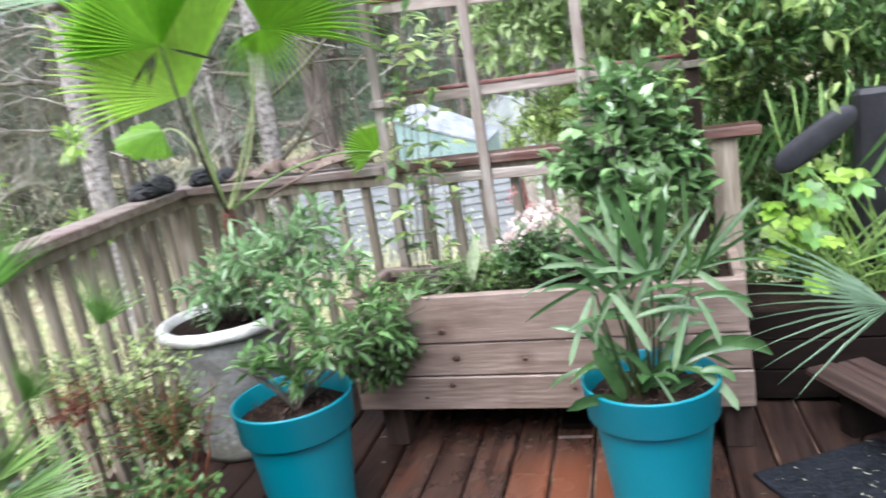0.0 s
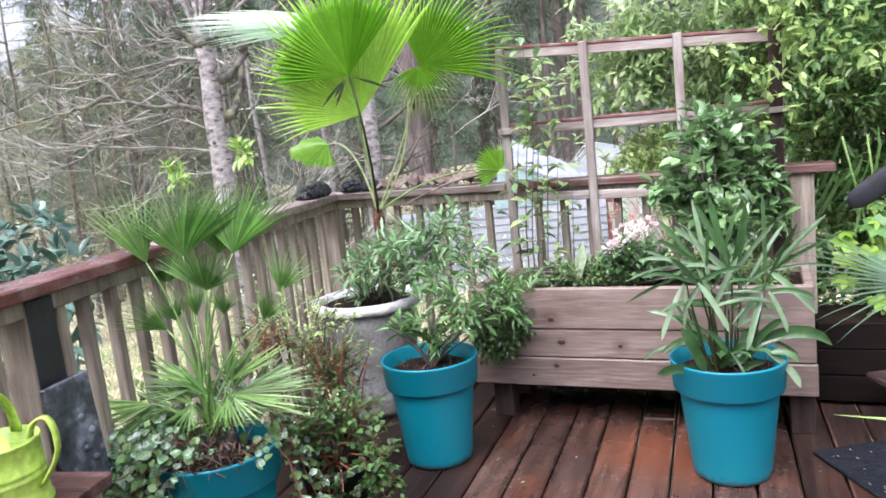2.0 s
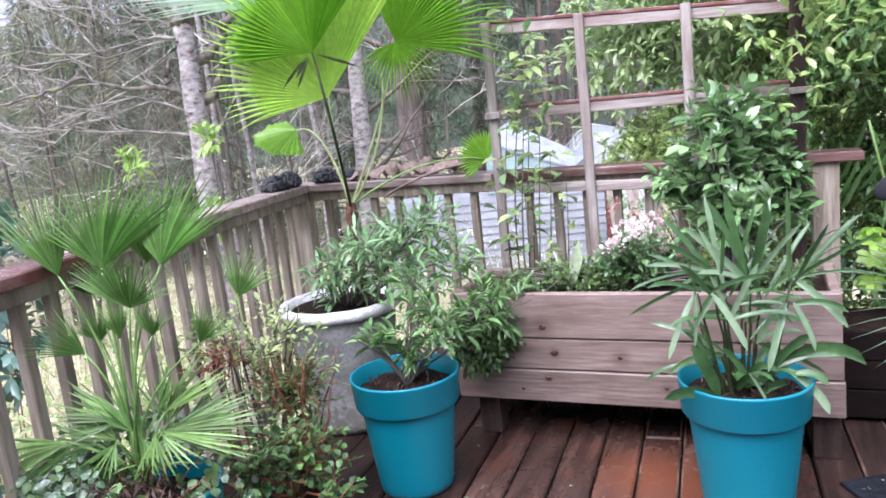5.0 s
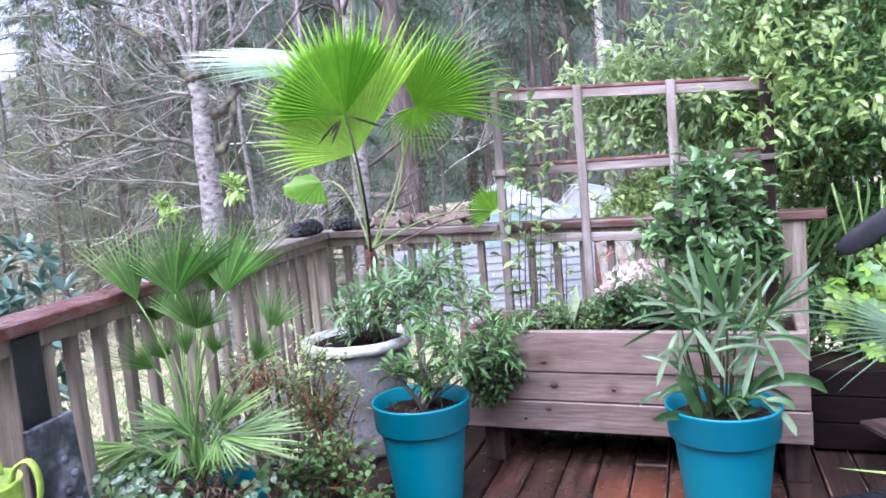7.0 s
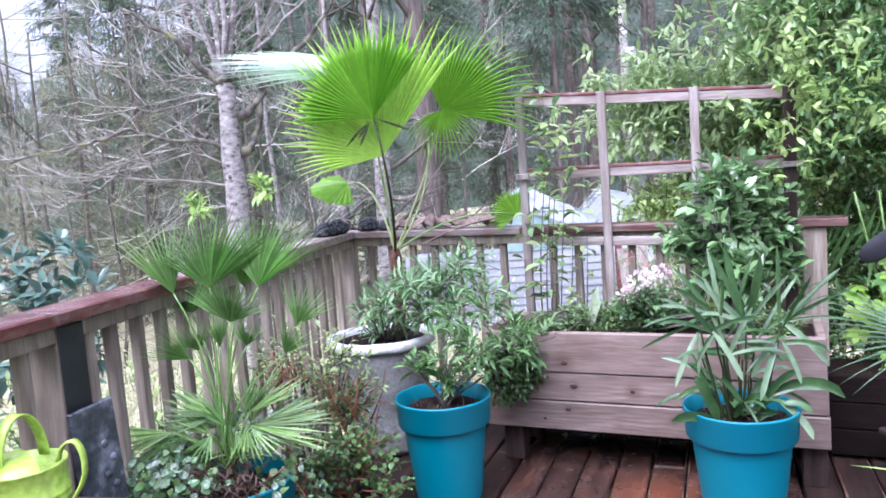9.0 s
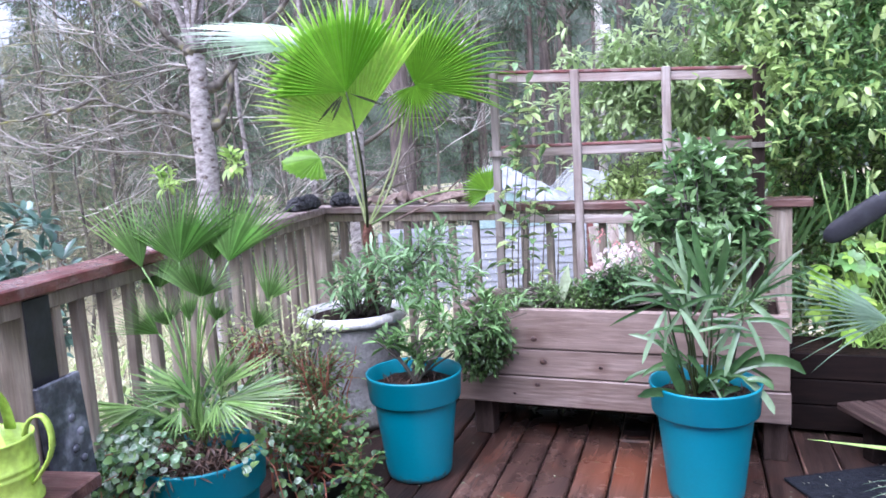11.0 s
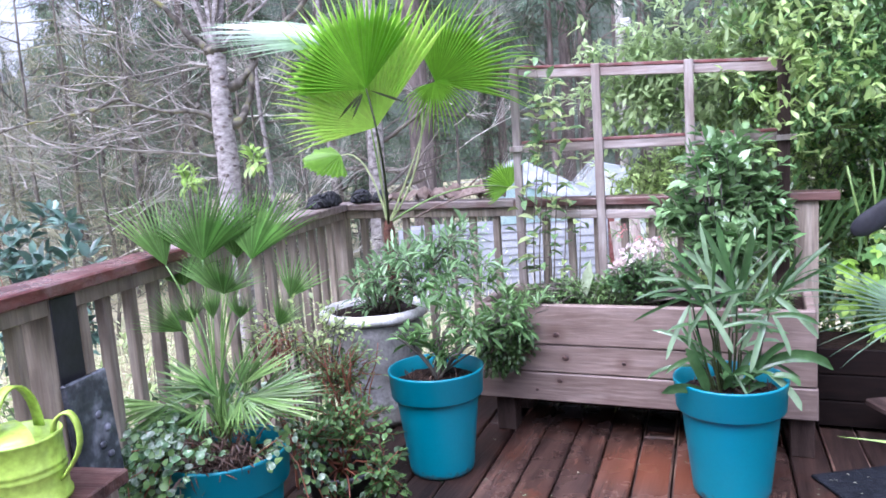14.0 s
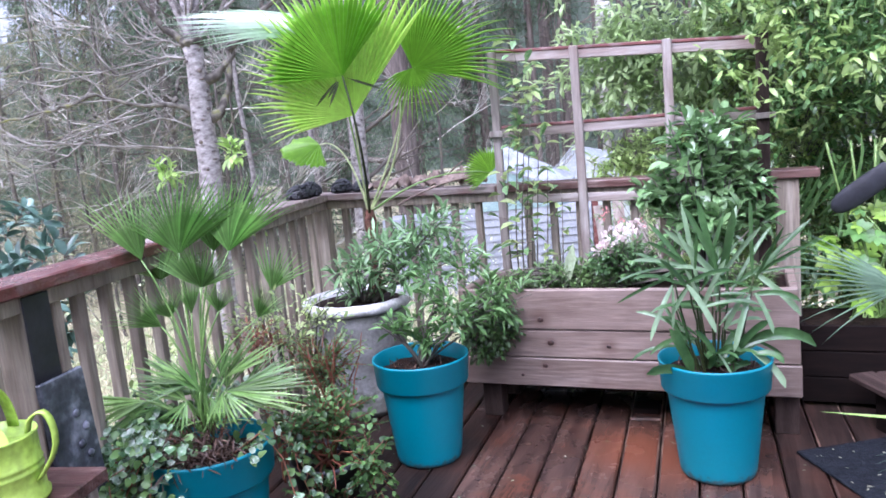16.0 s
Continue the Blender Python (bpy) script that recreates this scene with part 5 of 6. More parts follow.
wind = thing("windmill_palm", (0.66, 1.15, 0.0), label="slender fan palm with thin pale-edged leaf segments by the mat", category="palm")
part("trunk", turned([(0.0, 0.0), (0.035, 0.0), (0.03, 0.2), (0.032, 0.34), (0.0, 0.38)], 12), M["fibre"], wind, "brown fibrous trunk")
WB = Vector((0.66, 1.15, 0.34))
fan(wind, M["silver"], WB, (0.325, 1.42, 0.80), facing(162, -0.1), TOWARD * 0.6 + UP * 0.8, 0.30, 88, 14, sag=(0, 0, 0.06), thick=0.005, split=0.2, fold=0.22, droop=0.08, tip=0.15, thin=0.95)
fan(wind, M["silver"], WB, (0.43, 1.26, 0.42), facing(184, 0.2), TOWARD * 0.4 + UP * 0.8, 0.19, 80, 9, sag=(0, 0, 0.04), thick=0.005, split=0.2, fold=0.2, droop=0.1, tip=0.3, thin=0.9)
leaves_mesh("blade", [(Vector((0.60, 0.80, 0.672)), Vector((-1, 0.068, 0.016)), UP + TOWARD, 0.515, 0.012)], M["yellow"], wind, bend=0.0)
tubes_mesh("petiole", [(arc(WB, (0.60, 0.80, 0.672), (0.03, 0, 0.05), 6), [0.004] * 7)], M["petiole"], wind)

# ---- large light-leaved bush behind the railing ----
def big_bush():
    b = thing("laurel_bush", (0.6, 4.9, ground_height(0.6, 4.9)), label="tall bush with light green glossy leaves beyond the railing", category="bush")
    rows, runs = [], []
    rng = random.Random(11)
    for k in range(9500):
        z = rng.uniform(0.0, 3.4)
        left = -0.62 - 0.25 * math.sin(2.6 * z) - 0.2 * math.sin(7.1 * z + 1) + (0.35 if z < 0.9 else 0) + max(0.0, 0.75 * (z - 1.55))
        x = left + (2.4 - left) * rng.random() ** 1.4
        y = 3.75 + 1.3 * rng.random() ** 1.5 + 0.35 * math.sin(4 * x) * math.sin(3 * z) - 0.15 * x
        p = Vector((x, y, z))
        ax = (TOWARD * 0.6 - RIGHT * rng.uniform(-0.4, 1.0) + UP * rng.uniform(-0.5, 0.7) + rnd(0.35)).normalized()
        a = p - ax * 0.16
        runs.append(([a, p], [0.004, 0.0015]))
        for i in range(9):
            t = i / 8
            s = ax.cross(rnd()).normalized()
            rows.append((a.lerp(p, t), ax * (0.35 + 0.6 * t) + s * (1.1 - 0.5 * t), UP + rnd(0.55), rng.uniform(0.042, 0.074), rng.uniform(0.018, 0.029)))
    light, rows = rows, []
    for k in range(700):
        p = Vector((0.62 + rng.gauss(0, 0.42), 3.28 + rng.uniform(-0.28, 0.3), 1.75 + rng.gauss(0, 0.42)))
        if p.z < 1.22 or p.x < -0.25:
            continue
        ax = (TOWARD * 0.5 + rnd(0.7)).normalized()
        for i in range(8):
            rows.append((p - ax * 0.015 * i, ax * 0.5 + rnd(0.9), UP + rnd(0.55), rng.uniform(0.04, 0.07), rng.uniform(0.016, 0.026)))
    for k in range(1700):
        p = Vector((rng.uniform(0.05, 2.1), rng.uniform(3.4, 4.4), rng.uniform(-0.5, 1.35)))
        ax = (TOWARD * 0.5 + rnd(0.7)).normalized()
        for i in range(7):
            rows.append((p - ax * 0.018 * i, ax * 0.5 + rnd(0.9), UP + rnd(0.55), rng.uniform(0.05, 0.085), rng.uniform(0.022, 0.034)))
    # Darker leaf colour stands in for shade on the bush's right and low parts.
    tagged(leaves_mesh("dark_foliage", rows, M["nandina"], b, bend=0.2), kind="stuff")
    rows = light
    for k in range(60):
        p = Vector((0.14 + rng.gauss(0, 0.16), 2.67 + rng.uniform(-0.06, 0.02), 1.58 + rng.gauss(0, 0.16)))
        ax = (TOWARD * 0.5 + rnd(0.7)).normalized()
        for i in range(7):
            rows.append((p - ax * 0.015 * i, ax * 0.5 + rnd(0.9), UP + rnd(0.55), rng.uniform(0.045, 0.075), rng.uniform(0.02, 0.03)))
    dark, rows = rows, []
    for k in range(900):
        p = Vector((-0.62 + rng.gauss(0, 0.26), 3.92 + rng.uniform(-0.15, 0.15), 1.60 + rng.gauss(0, 0.17)))
        if k % 2 == 0:
            p = Vector((0.12 + rng.gauss(0, 0.30), 3.55 + rng.uniform(-0.15, 0.15), 2.05 + rng.gauss(0, 0.22)))
        ax = (TOWARD * 0.4 - RIGHT * 0.7 + rnd(0.5)).normalized()
        for i in range(7):
            rows.append((p - ax * 0.018 * i, ax * 0.6 + rnd(0.8), UP + rnd(0.5), rng.uniform(0.06, 0.09), rng.uniform(0.022, 0.034)))
    pale, rows = rows, dark
    tagged(leaves_mesh("pale_foliage", pale, M["laurel_pale"], b, bend=0.2), kind="stuff")
    for k in range(26):
        foot = Vector((0.9 + rng.uniform(-0.4, 0.6), 5.2 + rng.uniform(-0.2, 0.2), -1.3))
        head = Vector((rng.uniform(-0.6, 2.4), rng.uniform(4.4, 5.2), rng.uniform(0.8, 3.2)))
        runs.append((arc(foot, head, (0.1, 0, 0.3), 8, 0.04), [0.03 - 0.003 * i for i in range(9)]))
    tagged(leaves_mesh("foliage", rows, M["laurel"], b, bend=0.2), kind="stuff")
    tagged(tubes_mesh("branchwork", runs, M["moss"], b, n=4), kind="stuff")


big_bush()
bush("hedge", (-0.6, 7.6, 0.35), (1.1, 0.5, 0.75), 700, 9, 0.06, 0.02, M["groundcover"], M["darktwig"], "dark green hedge beyond the railing", "hedge", root=(-0.6, 7.6, -1.25), up=0.5, gap=0.02)

# ---- shed and cloche beyond the railing ----
shed = thing("shed", (-3.55, 9.75, -1.3), turn=22, label="white lap-sided garden shed with a white sheet roof", category="shed")
for k in range(12):
    bm = box((-1.75, 0.0, 0.115 * k), (1.40, 0.02, 0.115 * k + 0.125), 0.002)
    for v in bm.verts:
        v.co.y -= 0.02 * (1 - (v.co.z - 0.115 * k) / 0.125)
    part("siding_board", bm, M["siding"], shed)
part("wall", box((-1.74, 0.022, 0.0), (1.39, 0.6, 1.385), 0.01), M["siding"], shed)
part("corner_post", box((1.41, -0.03, 0.0), (1.50, 0.06, 1.40), 0.004), M["cap"], shed)


def sheet(corners, thick):
    """A four-cornered sheet with thickness."""
    bm = bmesh.new()
    low = [bm.verts.new(p) for p in corners]
    high = [bm.verts.new(Vector(p) + Vector(thick)) for p in corners]
    bm.faces.new(low)
    bm.faces.new(high[::-1])
    for i in range(4):
        bm.faces.new((low[i], high[i], high[(i + 1) % 4], low[(i + 1) % 4]))
    bmesh.ops.recalc_face_normals(bm, faces=bm.faces[:])
    return bm


part("roof", sheet(((-0.27, -0.04, 2.13), (0.98, -0.04, 1.62), (1.27, 0.50, 1.73), (0.13, 0.50, 2.34)), (0, 0, 0.03)), M["roof"], shed)
part("gable_sheet", sheet(((-0.25, -0.02, 2.12), (0.96, -0.02, 1.625), (0.96, -0.02, 1.386), (-0.25, -0.02, 1.386)), (0, 0.02, 0)), M["sea_sheet"], shed, "pale sea-green plastic sheet")
part("gable_sheet", sheet(((0.98, 0.0, 1.62), (1.25, 0.48, 1.73), (1.25, 0.48, 1.386), (0.98, 0.0, 1.386)), (0, 0.02, 0)), M["sea_sheet"], shed, "pale sea-green plastic sheet")
cloche = thing("cloche", (-2.6, 12.2, -1.2), turn=18, label="low greenhouse of clear sheets on a thin frame", category="greenhouse")
CP = [Vector(p) for p in ((-0.62, 0, 1.55), (-0.15, 0, 2.05), (0.42, 0, 1.9), (0.62, 0, 1.45))]
runs = []
for y in (0.0, 0.7, 1.4):
    runs.append(([p + Vector((0, y, 0)) for p in CP], [0.007] * 4))
for p in CP:
    runs.append(([p, p + Vector((0, 1.4, 0))], [0.006] * 2))
runs.append(([CP[0], CP[2]], [0.005] * 2))
W = cloche.matrix_world
tubes_mesh("frame", [([W @ q for q in pts], r) for pts, r in runs], M["roof"], cloche)
for p, q in zip(CP, CP[1:]):
    mesh_part("pane", [(W @ v)[:] for v in (p, q, q + Vector((0, 1.4, 0)), p + Vector((0, 1.4, 0)))], [(0, 1, 2, 3)], M["glass"], cloche).visible_shadow = False
mesh_part("base", [(W @ Vector(v))[:] for v in ((-0.62, 0, 0), (0.62, 0, 0), (0.62, 0, 1.45), (0.42, 0, 1.9), (-0.15, 0, 2.05), (-0.62, 0, 1.55))], [(0, 1, 2, 3, 4, 5)], M["glass"], cloche)
planks = thing("board_stack", (-1.95, 9.6, -1.25), turn=25, label="grey weathered boards leaning by the shed", category="boards")
for k in range(6):
    bm = box((0, 0, 0), (0.16, 0.025, 1.35 + 0.12 * (k % 3)), 0.004)
    bm.transform(Matrix.Translation((0.19 * k, 0.02 * (k % 2), 0)) @ Matrix.Rotation(radians(-8), 4, "X") @ Matrix.Rotation(radians(4 * (k % 3) - 4), 4, "Y"))
    part("plank", bm, M["trellis"], planks)

# ---- sprigs and shrubs outside the deck ----
for c, top in (((-3.10, 2.53, 1.22), 1.3), ((-2.92, 2.95, 1.31), 1.4), ((-2.62, 2.55, 0.92), 1.0)):
    bush("elder_sprig", c, (0.10, 0.08, 0.09), 11, 5, 0.085, 0.036, M["elder"], M["moss"], "young elder shoots with fresh light green leaves", "shrub", root=(c[0], c[1], ground_height(c[0], c[1])), up=0.3, gap=0.02, group="elder shoots")
bush("rhododendron", (-3.75, 1.95, 0.65), (0.42, 0.35, 0.55), 95, 6, 0.12, 0.062, M["rhodo"], M["rust"], "rhododendron with blue-green wet leaves outside the railing", "shrub", root=(-3.7, 2.0, -1.15), up=0.3, gap=0.018)
for x, y, z, r in ((-2.62, 1.0, 0.25, 0.42), (-2.75, 1.75, 0.15, 0.45), (-2.95, 2.5, 0.05, 0.45), (-2.7, 0.4, 0.35, 0.4), (-3.2, 1.4, 0.1, 0.5), (-2.45, 0.7, -0.1, 0.4), (-2.5, 1.35, -0.15, 0.42), (-2.6, 2.05, -0.15, 0.42)):
    bush("bramble", (x, y, z), (0.40, 0.26, r), 75, 5, 0.055, 0.026, M["fresh"] if r > 0.43 else M["twiggy"], M["darktwig"], "straggling bramble with brown stems and thin foliage outside the railing", "bramble", root=(x, y, ground_height(x, y)), up=0.3, gap=0.035, group="brambles")
rows, runs = [], []
scrub = thing("scrub", (-3.4, 3.0, -1.15), label="tangled pale scrub and straw below the railing", category="scrub", kind="stuff")
for k in range(15000):
    x, y = -2.75 - abs(random.gauss(0, 2.6)), random.gauss(4.0, 3.2)
    if k % 5 == 0:
        x, y = random.uniform(-5.5, -0.5), random.uniform(3.2, 8.5)
    p = Vector((x, y, ground_height(x, y)))
    rows.append((p, Vector((random.gauss(0, 0.5), random.gauss(0, 0.5), 1)), rnd(), random.uniform(0.2, 0.75), random.uniform(0.008, 0.02)))
leaves_mesh("straw", rows, M["straw"], scrub, simple=True)
rows = []
for k in range(13000):
    x, y = -2.75 - abs(random.gauss(0, 2.0)), random.gauss(3.5, 2.8)
    z = ground_height(x, y) + abs(random.gauss(0.35, 0.5))
    rows.append((Vector((x, y, z)), rnd() + UP * 0.3, UP + rnd(0.6), random.uniform(0.03, 0.075), random.uniform(0.015, 0.035)))
leaves_mesh("weeds", rows, leafy("weed_leaf", (0.38, 0.46, 0.22), (0.62, 0.66, 0.42), 0.5, 0.42, 0.5), scrub)


# ---- trees ----
def grow(runs, p, d, length, r, level, spread=0.6, lift=0.05, sub=3):
    """Bare branch with side branches, to the given level."""
    pts, radii = [Vector(p)], [r]
    d = Vector(d).normalized()
    k = 4
    for i in range(k):
        d = (d + rnd(0.16) + UP * lift).normalized()
        pts.append(pts[-1] + d * length / k)
        radii.append(r * (1 - 0.6 * (i + 1) / k))
        if level > 0 and i > 0:
            for _ in range(sub if i < k - 1 else sub - 1):
                s = d.cross(rnd()).normalized()
                grow(runs, pts[-1], d + s * spread * random.uniform(0.7, 1.6), length * random.uniform(0.35, 0.62), radii[-1] * 0.55, level - 1, spread, lift, sub)
    runs.append((pts, radii))


def bare_tree(x, y, h, r, label, mat, level=2, sub=3, limbs=9, low=0.25, name="bare_tree", twigs="twig", reach=0.34):
    g = ground_height(x, y)
    t = thing(name, (x, y, g), label=label, category="tree", group="bare trees")
    top = Vector((x + random.uniform(-0.03, 0.03) * h, y, g + h))
    pts = arc((x, y, g - 0.2), top, (random.uniform(-0.1, 0.1), 0, 0), 8, 0.03)
    tubes_mesh("trunk", [(pts, [r * (1 - 0.09 * k) for k in range(9)])], mat, t, n=9)
    for k in range(limbs):
        runs = []
        f = low + (1 - low) * (k + random.random()) / limbs
        q = Vector(pts[0]).lerp(top, f)
        a = random.uniform(0, 2 * math.pi)
        grow(runs, q, Vector((math.cos(a), math.sin(a), random.uniform(0.0, 0.7))), h * reach * random.uniform(0.6, 1.1) * (1.15 - 0.6 * f), r * 0.3, level, 0.6, 0.03, sub)
        tagged(tubes_mesh("branchwork", runs, M[twigs], t, n=3), kind="stuff")
    return t


def conifer(x, y, h, label, n=34, mat="conifer", low=0.12, width=0.2, dense=40, slim=1.0):
    g = ground_height(x, y)
    t = thing("conifer", (x, y, g), label=label, category="tree", group="conifers")
    tubes_mesh("trunk", [(arc((x, y, g - 0.2), (x, y, g + h), (0, 0, 0), 8), [0.011 * slim * h * (1 - 0.11 * k) for k in range(9)])], M["bark"], t, n=8)
    rows, runs = [], []
    for k in range(n):
        f = low + (1 - low) * (k + random.random()) / n
        length = h * width * (1.08 - f) * random.uniform(0.7, 1.15)
        a = random.uniform(0, 2 * math.pi)
        out = Vector((math.cos(a), math.sin(a), 0))
        p0 = Vector((x, y, g + h * f))
        p1 = p0 + out * length - UP * length * random.uniform(0.1, 0.35)
        pts = arc(p0, p1, (0, 0, 0.08 * length), 5, 0.02)
        runs.append((pts, [0.02, 0.016, 0.012, 0.009, 0.006, 0.003]))
        for i in range(dense):
            u = random.random() ** 0.7
            q = p0.lerp(p1, u) + UP * 0.08 * length * 4 * u * (1 - u)
            s = out.cross(UP) * random.uniform(-1, 1)
            q = q + s * 0.26 * length * (1 - 0.4 * u) - UP * random.random() ** 2 * 0.2 * length
            rows.append((q, out * 0.5 + s * 0.8 + UP * random.uniform(-1.0, 0.1), UP + rnd(0.4), random.uniform(0.10, 0.24) * (0.5 + h / 18), random.uniform(0.012, 0.03) * (0.5 + h / 18)))
    tagged(leaves_mesh("foliage", rows, M[mat], t, simple=True), kind="stuff")
    tagged(tubes_mesh("branchwork", runs, M["bark"], t, n=3), kind="stuff")


# birch with mossy limbs
birch = thing("birch", (-6.04, 6.45, ground_height(-6.04, 6.45)), label="pale-barked birch with mossy broken limbs", category="tree")
FORK = Vector((-6.05, 6.44, 2.60))
tubes_mesh("trunk", [([Vector((-6.03, 6.46, -1.4)), Vector((-6.05, 6.44, 0.3)), Vector((-6.05, 6.44, 0.91)), Vector((-6.04, 6.45, 1.32)), Vector((-6.055, 6.44, 1.73)), Vector((-6.045, 6.445, 2.13)), Vector((-6.04, 6.45, 2.45)), FORK, FORK + UP * 0.08], [0.165, 0.145, 0.138, 0.132, 0.125, 0.112, 0.105, 0.115, 0.06])], M["birch"], birch, n=12)
bm = bmesh.new()
bmesh.ops.create_icosphere(bm, subdivisions=3, radius=1)
for v in bm.verts:
    v.co = Vector((v.co.x * 0.14, v.co.y * 0.14, v.co.z * 0.09)) + rnd(0.014)
bm.transform(Matrix.Translation(FORK + UP * 0.03 - birch.matrix_world.translation))
part("burr", bm, M["limb"], birch, "dark knotted burr", smooth=True)
for tip, r in (((-6.55, 6.10, 4.6), 0.055), ((-6.25, 6.40, 4.9), 0.06), ((-5.70, 6.75, 4.9), 0.06), ((-5.98, 6.55, 4.9), 0.045), ((-5.0, 7.3, 3.9), 0.03)):
    runs = []
    pts = arc(FORK, tip, (0, 0, 0), 7, 0.04)
    runs.append((pts, [0.85 * r * (1 - 0.10 * k) for k in range(8)]))
    for k in range(7):
        grow(runs, pts[1 + k % 6], Vector((random.gauss(0, 1), random.gauss(0, 0.6), 0.6)), 0.9, 0.012, 1)
    limb = tubes_mesh("limb", runs[:1], M["birch"], birch, n=7)
    tagged(tubes_mesh("branchwork", runs[1:], M["birch"], limb, n=4), kind="stuff")
MOSSY_BOUGHS = (
    (((-6.01, 6.47, 1.69), (-5.87, 6.59, 1.81), (-5.77, 6.67, 2.10), (-5.74, 6.70, 2.53)), 0.062),
    (((-6.02, 6.46, 2.18), (-5.86, 6.60, 2.24), (-5.75, 6.69, 2.39), (-5.68, 6.75, 2.58)), 0.058),
    (((-5.74, 6.70, 2.52), (-5.55, 6.86, 2.73), (-5.20, 7.15, 3.18), (-4.9, 7.4, 3.7)), 0.04),
    (((-6.10, 6.40, 2.62), (-6.29, 6.24, 2.86), (-6.44, 6.12, 3.13), (-6.9, 5.8, 3.5)), 0.042),
    (((-6.07, 6.42, 1.82), (-6.25, 6.27, 1.92), (-6.58, 5.99, 1.96), (-6.92, 5.71, 2.12)), 0.036),
    (((-6.90, 5.72, 2.11), (-7.14, 5.53, 2.00), (-7.35, 5.35, 1.96), (-7.9, 4.9, 1.80)), 0.022),
    (((-6.27, 6.26, 1.93), (-6.24, 6.28, 2.08), (-6.21, 6.31, 2.21), (-6.06, 6.42, 2.27)), 0.030),
)
PALE_BOUGHS = (
    (((-6.12, 6.38, 2.60), (-6.35, 6.19, 2.71), (-6.58, 6.00, 2.64), (-7.2, 5.5, 3.02)), 0.026),
    (((-5.97, 6.45, 2.43), (-6.28, 6.25, 2.49), (-6.53, 6.04, 2.43), (-7.4, 5.3, 2.17)), 0.024),
    (((-6.11, 6.39, 1.38), (-6.45, 6.11, 1.46), (-6.97, 5.68, 1.54), (-7.9, 4.9, 1.66)), 0.028),
    (((-6.59, 5.99, 1.92), (-6.94, 5.70, 1.74), (-7.21, 5.47, 1.45), (-7.9, 4.9, 1.05)), 0.018),
    (((-6.05, 6.44, 2.46), (-6.7, 5.9, 2.3), (-7.3, 5.4, 2.45), (-8.0, 4.9, 2.35)), 0.018),
    (((-6.07, 6.42, 1.6), (-6.5, 6.06, 1.86), (-7.0, 5.6, 1.70), (-7.8, 5.0, 1.35)), 0.016),
)
for spots, r, look_of in [(*b, "limb") for b in MOSSY_BOUGHS] + [(*b, "pale") for b in PALE_BOUGHS]:
    spots = [Vector(p) for p in spots]
    pts = [spots[0]]
    for a, b in zip(spots, spots[1:]):
        pts += arc(a, b, (0, 0, 0), 4, 0.022)[1:]
    mat = M["limb"] if look_of == "limb" else M["grey_limb"]
    r *= 1.15 if look_of == "limb" else 0.62
    limb = tubes_mesh("limb", [(pts, [r * (1 - 0.055 * k) * random.uniform(0.85, 1.2) for k in range(13)])], mat, birch, "mossy side limb" if look_of == "limb" else "pale bare side limb", n=7)
    if spots[-1].x < -6.4:
        runs = []
        for k in range(14):
            grow(runs, pts[2 + k % 10], Vector((-0.8, random.gauss(0.3, 0.6), random.gauss(0.1, 0.5))), random.uniform(0.4, 0.9), 0.010, 1, 0.5, 0.02, 2)
        tagged(tubes_mesh("branchwork", runs, M["grey_limb"] if random.random() < 0.6 else M["limb"], limb, n=4), kind="stuff")

for k in range(16):
    z = 0.75 + 0.12 * k + random.uniform(-0.04, 0.04)
    c = Vector((-6.047, 6.443, z))
    a = random.uniform(-1.1, 1.1)
    out = (Vector((0.62, -0.78, 0)) * math.cos(a) + Vector((0.78, 0.62, 0)) * math.sin(a))
    bm = bmesh.new()
    bmesh.ops.create_icosphere(bm, subdivisions=2, radius=1)
    m = Matrix((out.cross(UP) * random.uniform(0.02, 0.045), out * 0.018, UP * random.uniform(0.012, 0.03))).transposed().to_4x4()
    m.translation = c + out * (0.136 - 0.017 * (z - 0.75))
    bm.transform(Matrix.Translation(-birch.matrix_world.translation) @ m)
    part("scar", bm, M["bark"], birch, smooth=True)

random.seed(21)
np.random.seed(21)
# straight trunks of the near wood
for x, y, r, h, kind in ((-6.02, 12.0, 0.27, 14, "bark"), (-5.97, 9.9, 0.17, 10, "birch"), (-6.2, 7.65, 0.045, 7, "birch"), (-6.9, 10.2, 0.06, 9, "birch"), (-4.99, 19.1, 0.2, 16, "bark"), (-4.1, 17.3, 0.16, 15, "bark"), (-11.6, 12.0, 0.16, 13, "bark"), (-8.7, 13.2, 0.14, 13, "bark"), (-7.4, 12.6, 0.10, 12, "bark"), (-9.6, 11.0, 0.07, 10, "birch"), (-13.5, 12.4, 0.12, 12, "bark"), (-3.2, 20.5, 0.14, 15, "bark"), (-6.7, 17.5, 0.13, 15, "bark")):
    bare_tree(x, y, h, r, "pale-barked young birch trunk" if kind == "birch" else "straight grey-brown forest trunk with dead side branches", M[kind], level=1, sub=2, limbs=16, low=0.15, twigs="darktwig", reach=0.17)
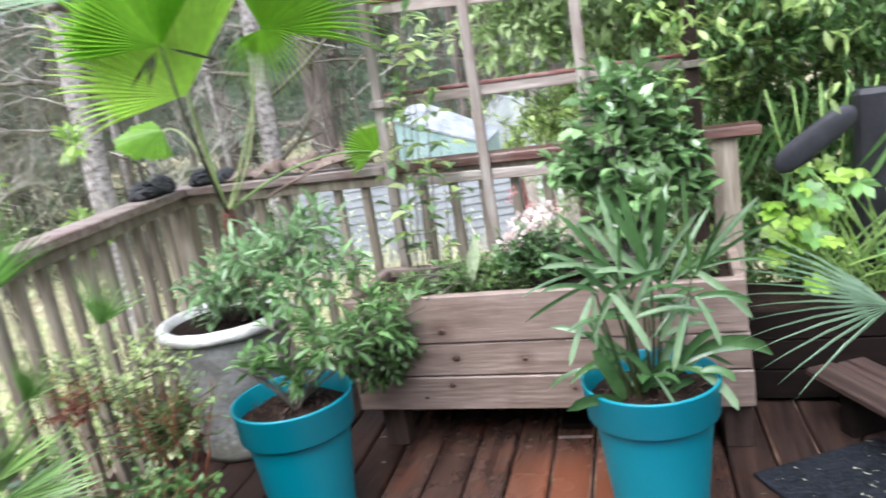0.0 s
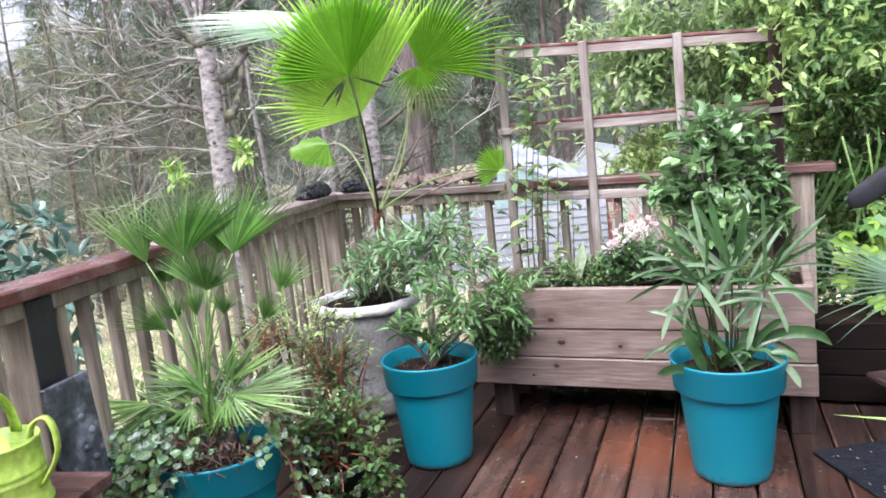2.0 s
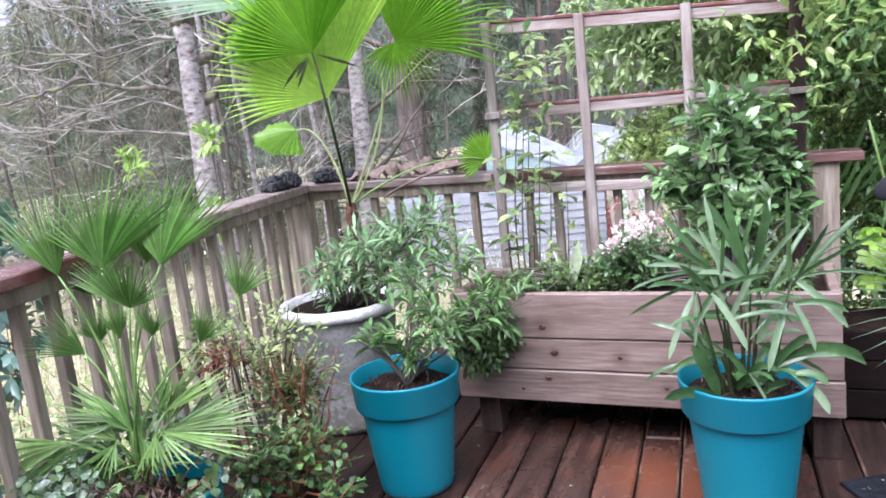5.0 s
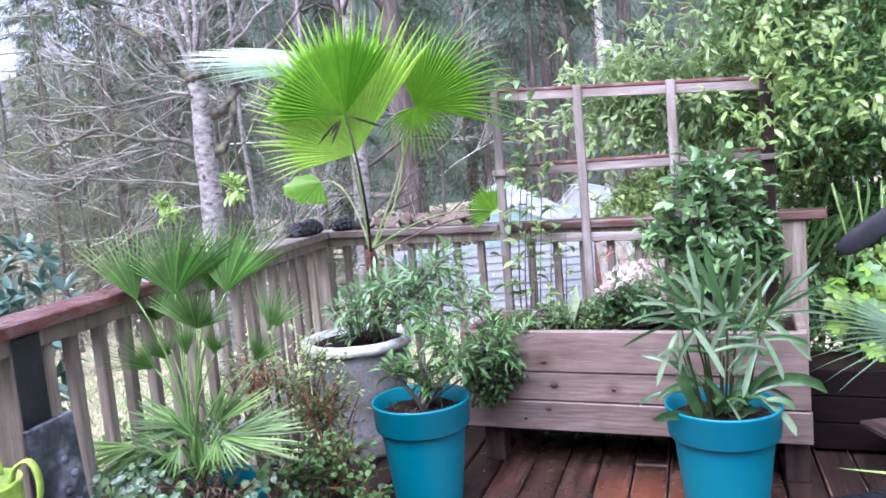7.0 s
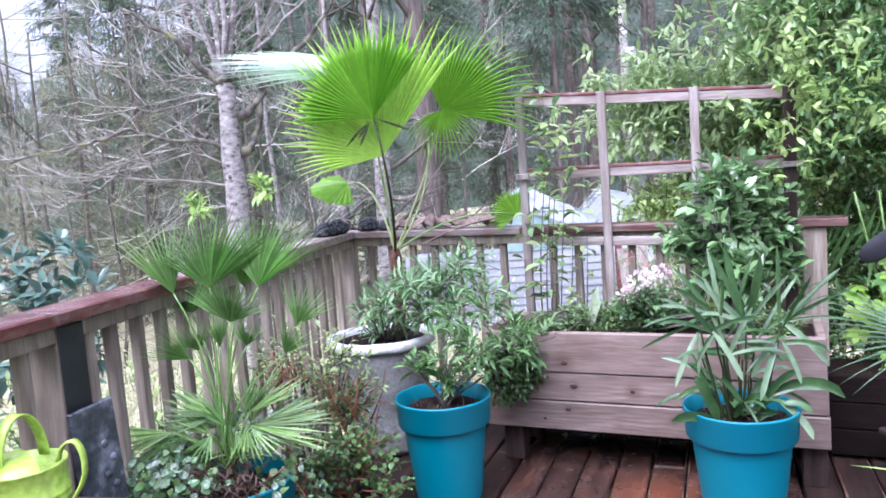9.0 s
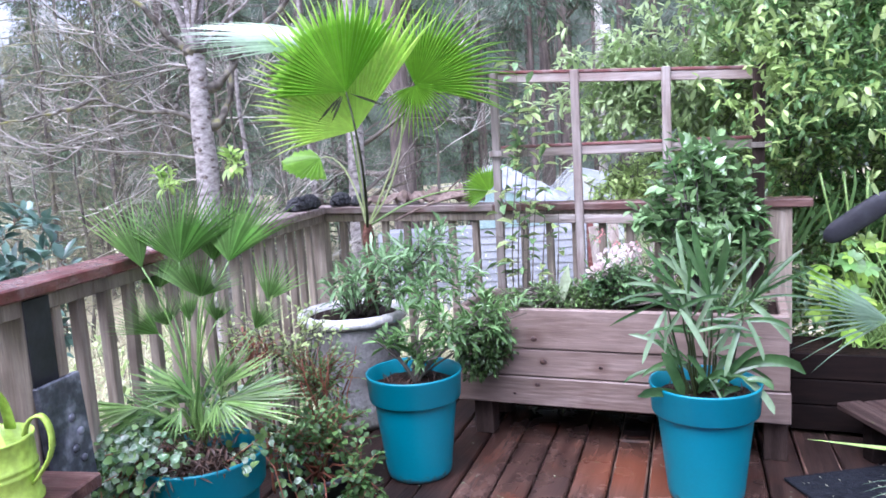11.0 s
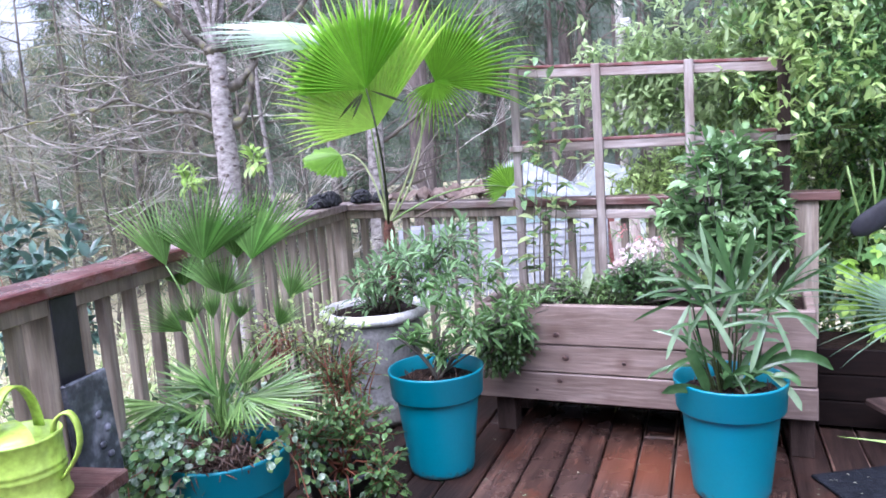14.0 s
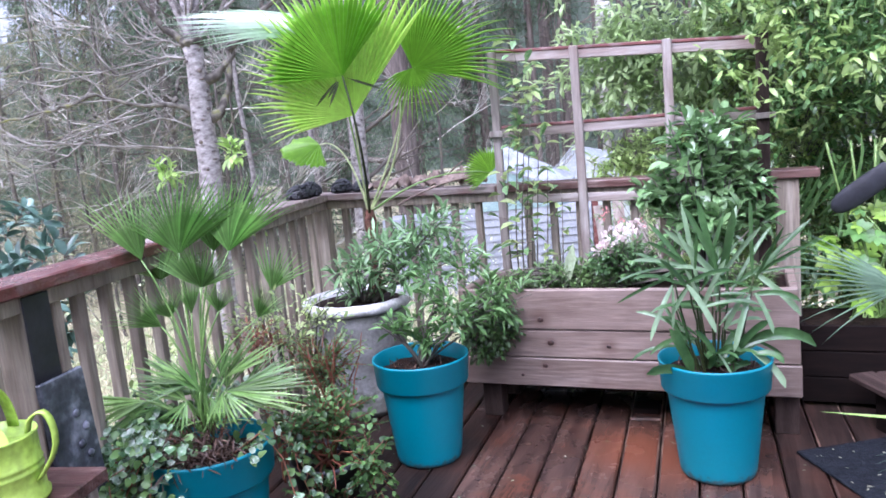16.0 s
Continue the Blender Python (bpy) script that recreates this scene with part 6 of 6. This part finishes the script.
for x, y, h in ((-9.5, 6.6, 5.0), (-11.0, 8.5, 6.0), (-8.0, 9.2, 5.5), (-12.5, 7.0, 6.0), (-10.2, 4.6, 4.5), (-7.2, 5.0, 2.6), (-8.6, 4.0, 2.4), (-14.5, 10.0, 7.0), (-5.0, 11.0, 4.5), (-3.6, 14.5, 5.0), (-9.0, 8.0, 4.5), (-10.5, 6.2, 5.0), (-11.8, 9.8, 6.5), (-7.6, 7.4, 3.6), (-13.2, 8.6, 6.0), (-6.6, 9.0, 4.0), (-9.4, 5.4, 3.6), (-8.2, 6.4, 3.4), (-9.9, 7.4, 4.6), (-7.0, 8.3, 4.2), (-11.2, 7.4, 5.2), (-8.6, 7.2, 3.0), (-12.0, 10.8, 7.0), (-6.4, 7.4, 2.6), (-10.6, 9.4, 6.0)):
    bare_tree(x, y, h, 0.009 * h, "bare grey thicket of pale twigs", M["moss"], level=2, sub=4, limbs=10, low=0.1, reach=0.42, twigs=("twig", "darktwig", "mosstwig")[round(10 * (x + y)) % 3])
firs = ((-13, 15, 13), (-16.5, 13, 9), (-18, 17, 12), (-10.5, 17.5, 15), (-8, 21, 17), (-4.5, 24, 18), (-1.5, 21, 16), (1.5, 22, 17), (4.5, 19, 16), (-15, 22, 16), (-21, 21, 13), (-12, 26, 18), (-6.5, 29, 20), (0, 29, 20), (-25, 16, 9), (-20, 12, 7.5), (-5.8, 16.0, 12), (-9.2, 24, 17), (-3.0, 27, 19), (2.5, 26, 18), (-14, 30, 20), (-18.5, 26, 17), (-10, 33, 22), (-5, 35, 23), (1, 35, 22), (6, 28, 19), (-22, 27, 16), (-7.0, 25, 18), (0.3, 17.5, 13))
for x, y, h in firs:
    conifer(x, y, h, "dark green conifer at the edge of the wood", n=60 if y < 20 else 48, dense=170 if y < 20 else 130, low=0.1)
for x, y, h in ((-12.2, 10.6, 8.5), (-14.5, 11.5, 9.0), (-10.4, 11.8, 8.0), (-8.6, 13.8, 8.5), (-16.5, 10.4, 8.0), (-13.6, 13.6, 10.0), (-11.4, 14.2, 9.5), (-7.2, 15.2, 9.0)):
    conifer(x, y, h, "drooping green hemlock behind the bare thicket", n=110, mat="hemlock", dense=150, low=0.03, width=0.27, slim=0.5)
conifer(-3.9, 13.6, 12, "dark hemlock with low drooping boughs", n=80, dense=230, low=0.42, width=0.22, slim=0.6)
pole = thing("utility_pole", (-4.05, 22.2, ground_height(-4.05, 22.2)), label="grey utility pole among the trees", category="pole")
tubes_mesh("pole", [(arc((-4.05, 22.2, -1.6), (-4.08, 22.2, 7.0), (0, 0, 0), 3), [0.13, 0.125, 0.12, 0.11])], M["twig"], pole, n=10)
part("lamp_box", box((-0.1, -0.1, 5.6), (0.3, 0.15, 6.0), 0.02), M["white"], pole)
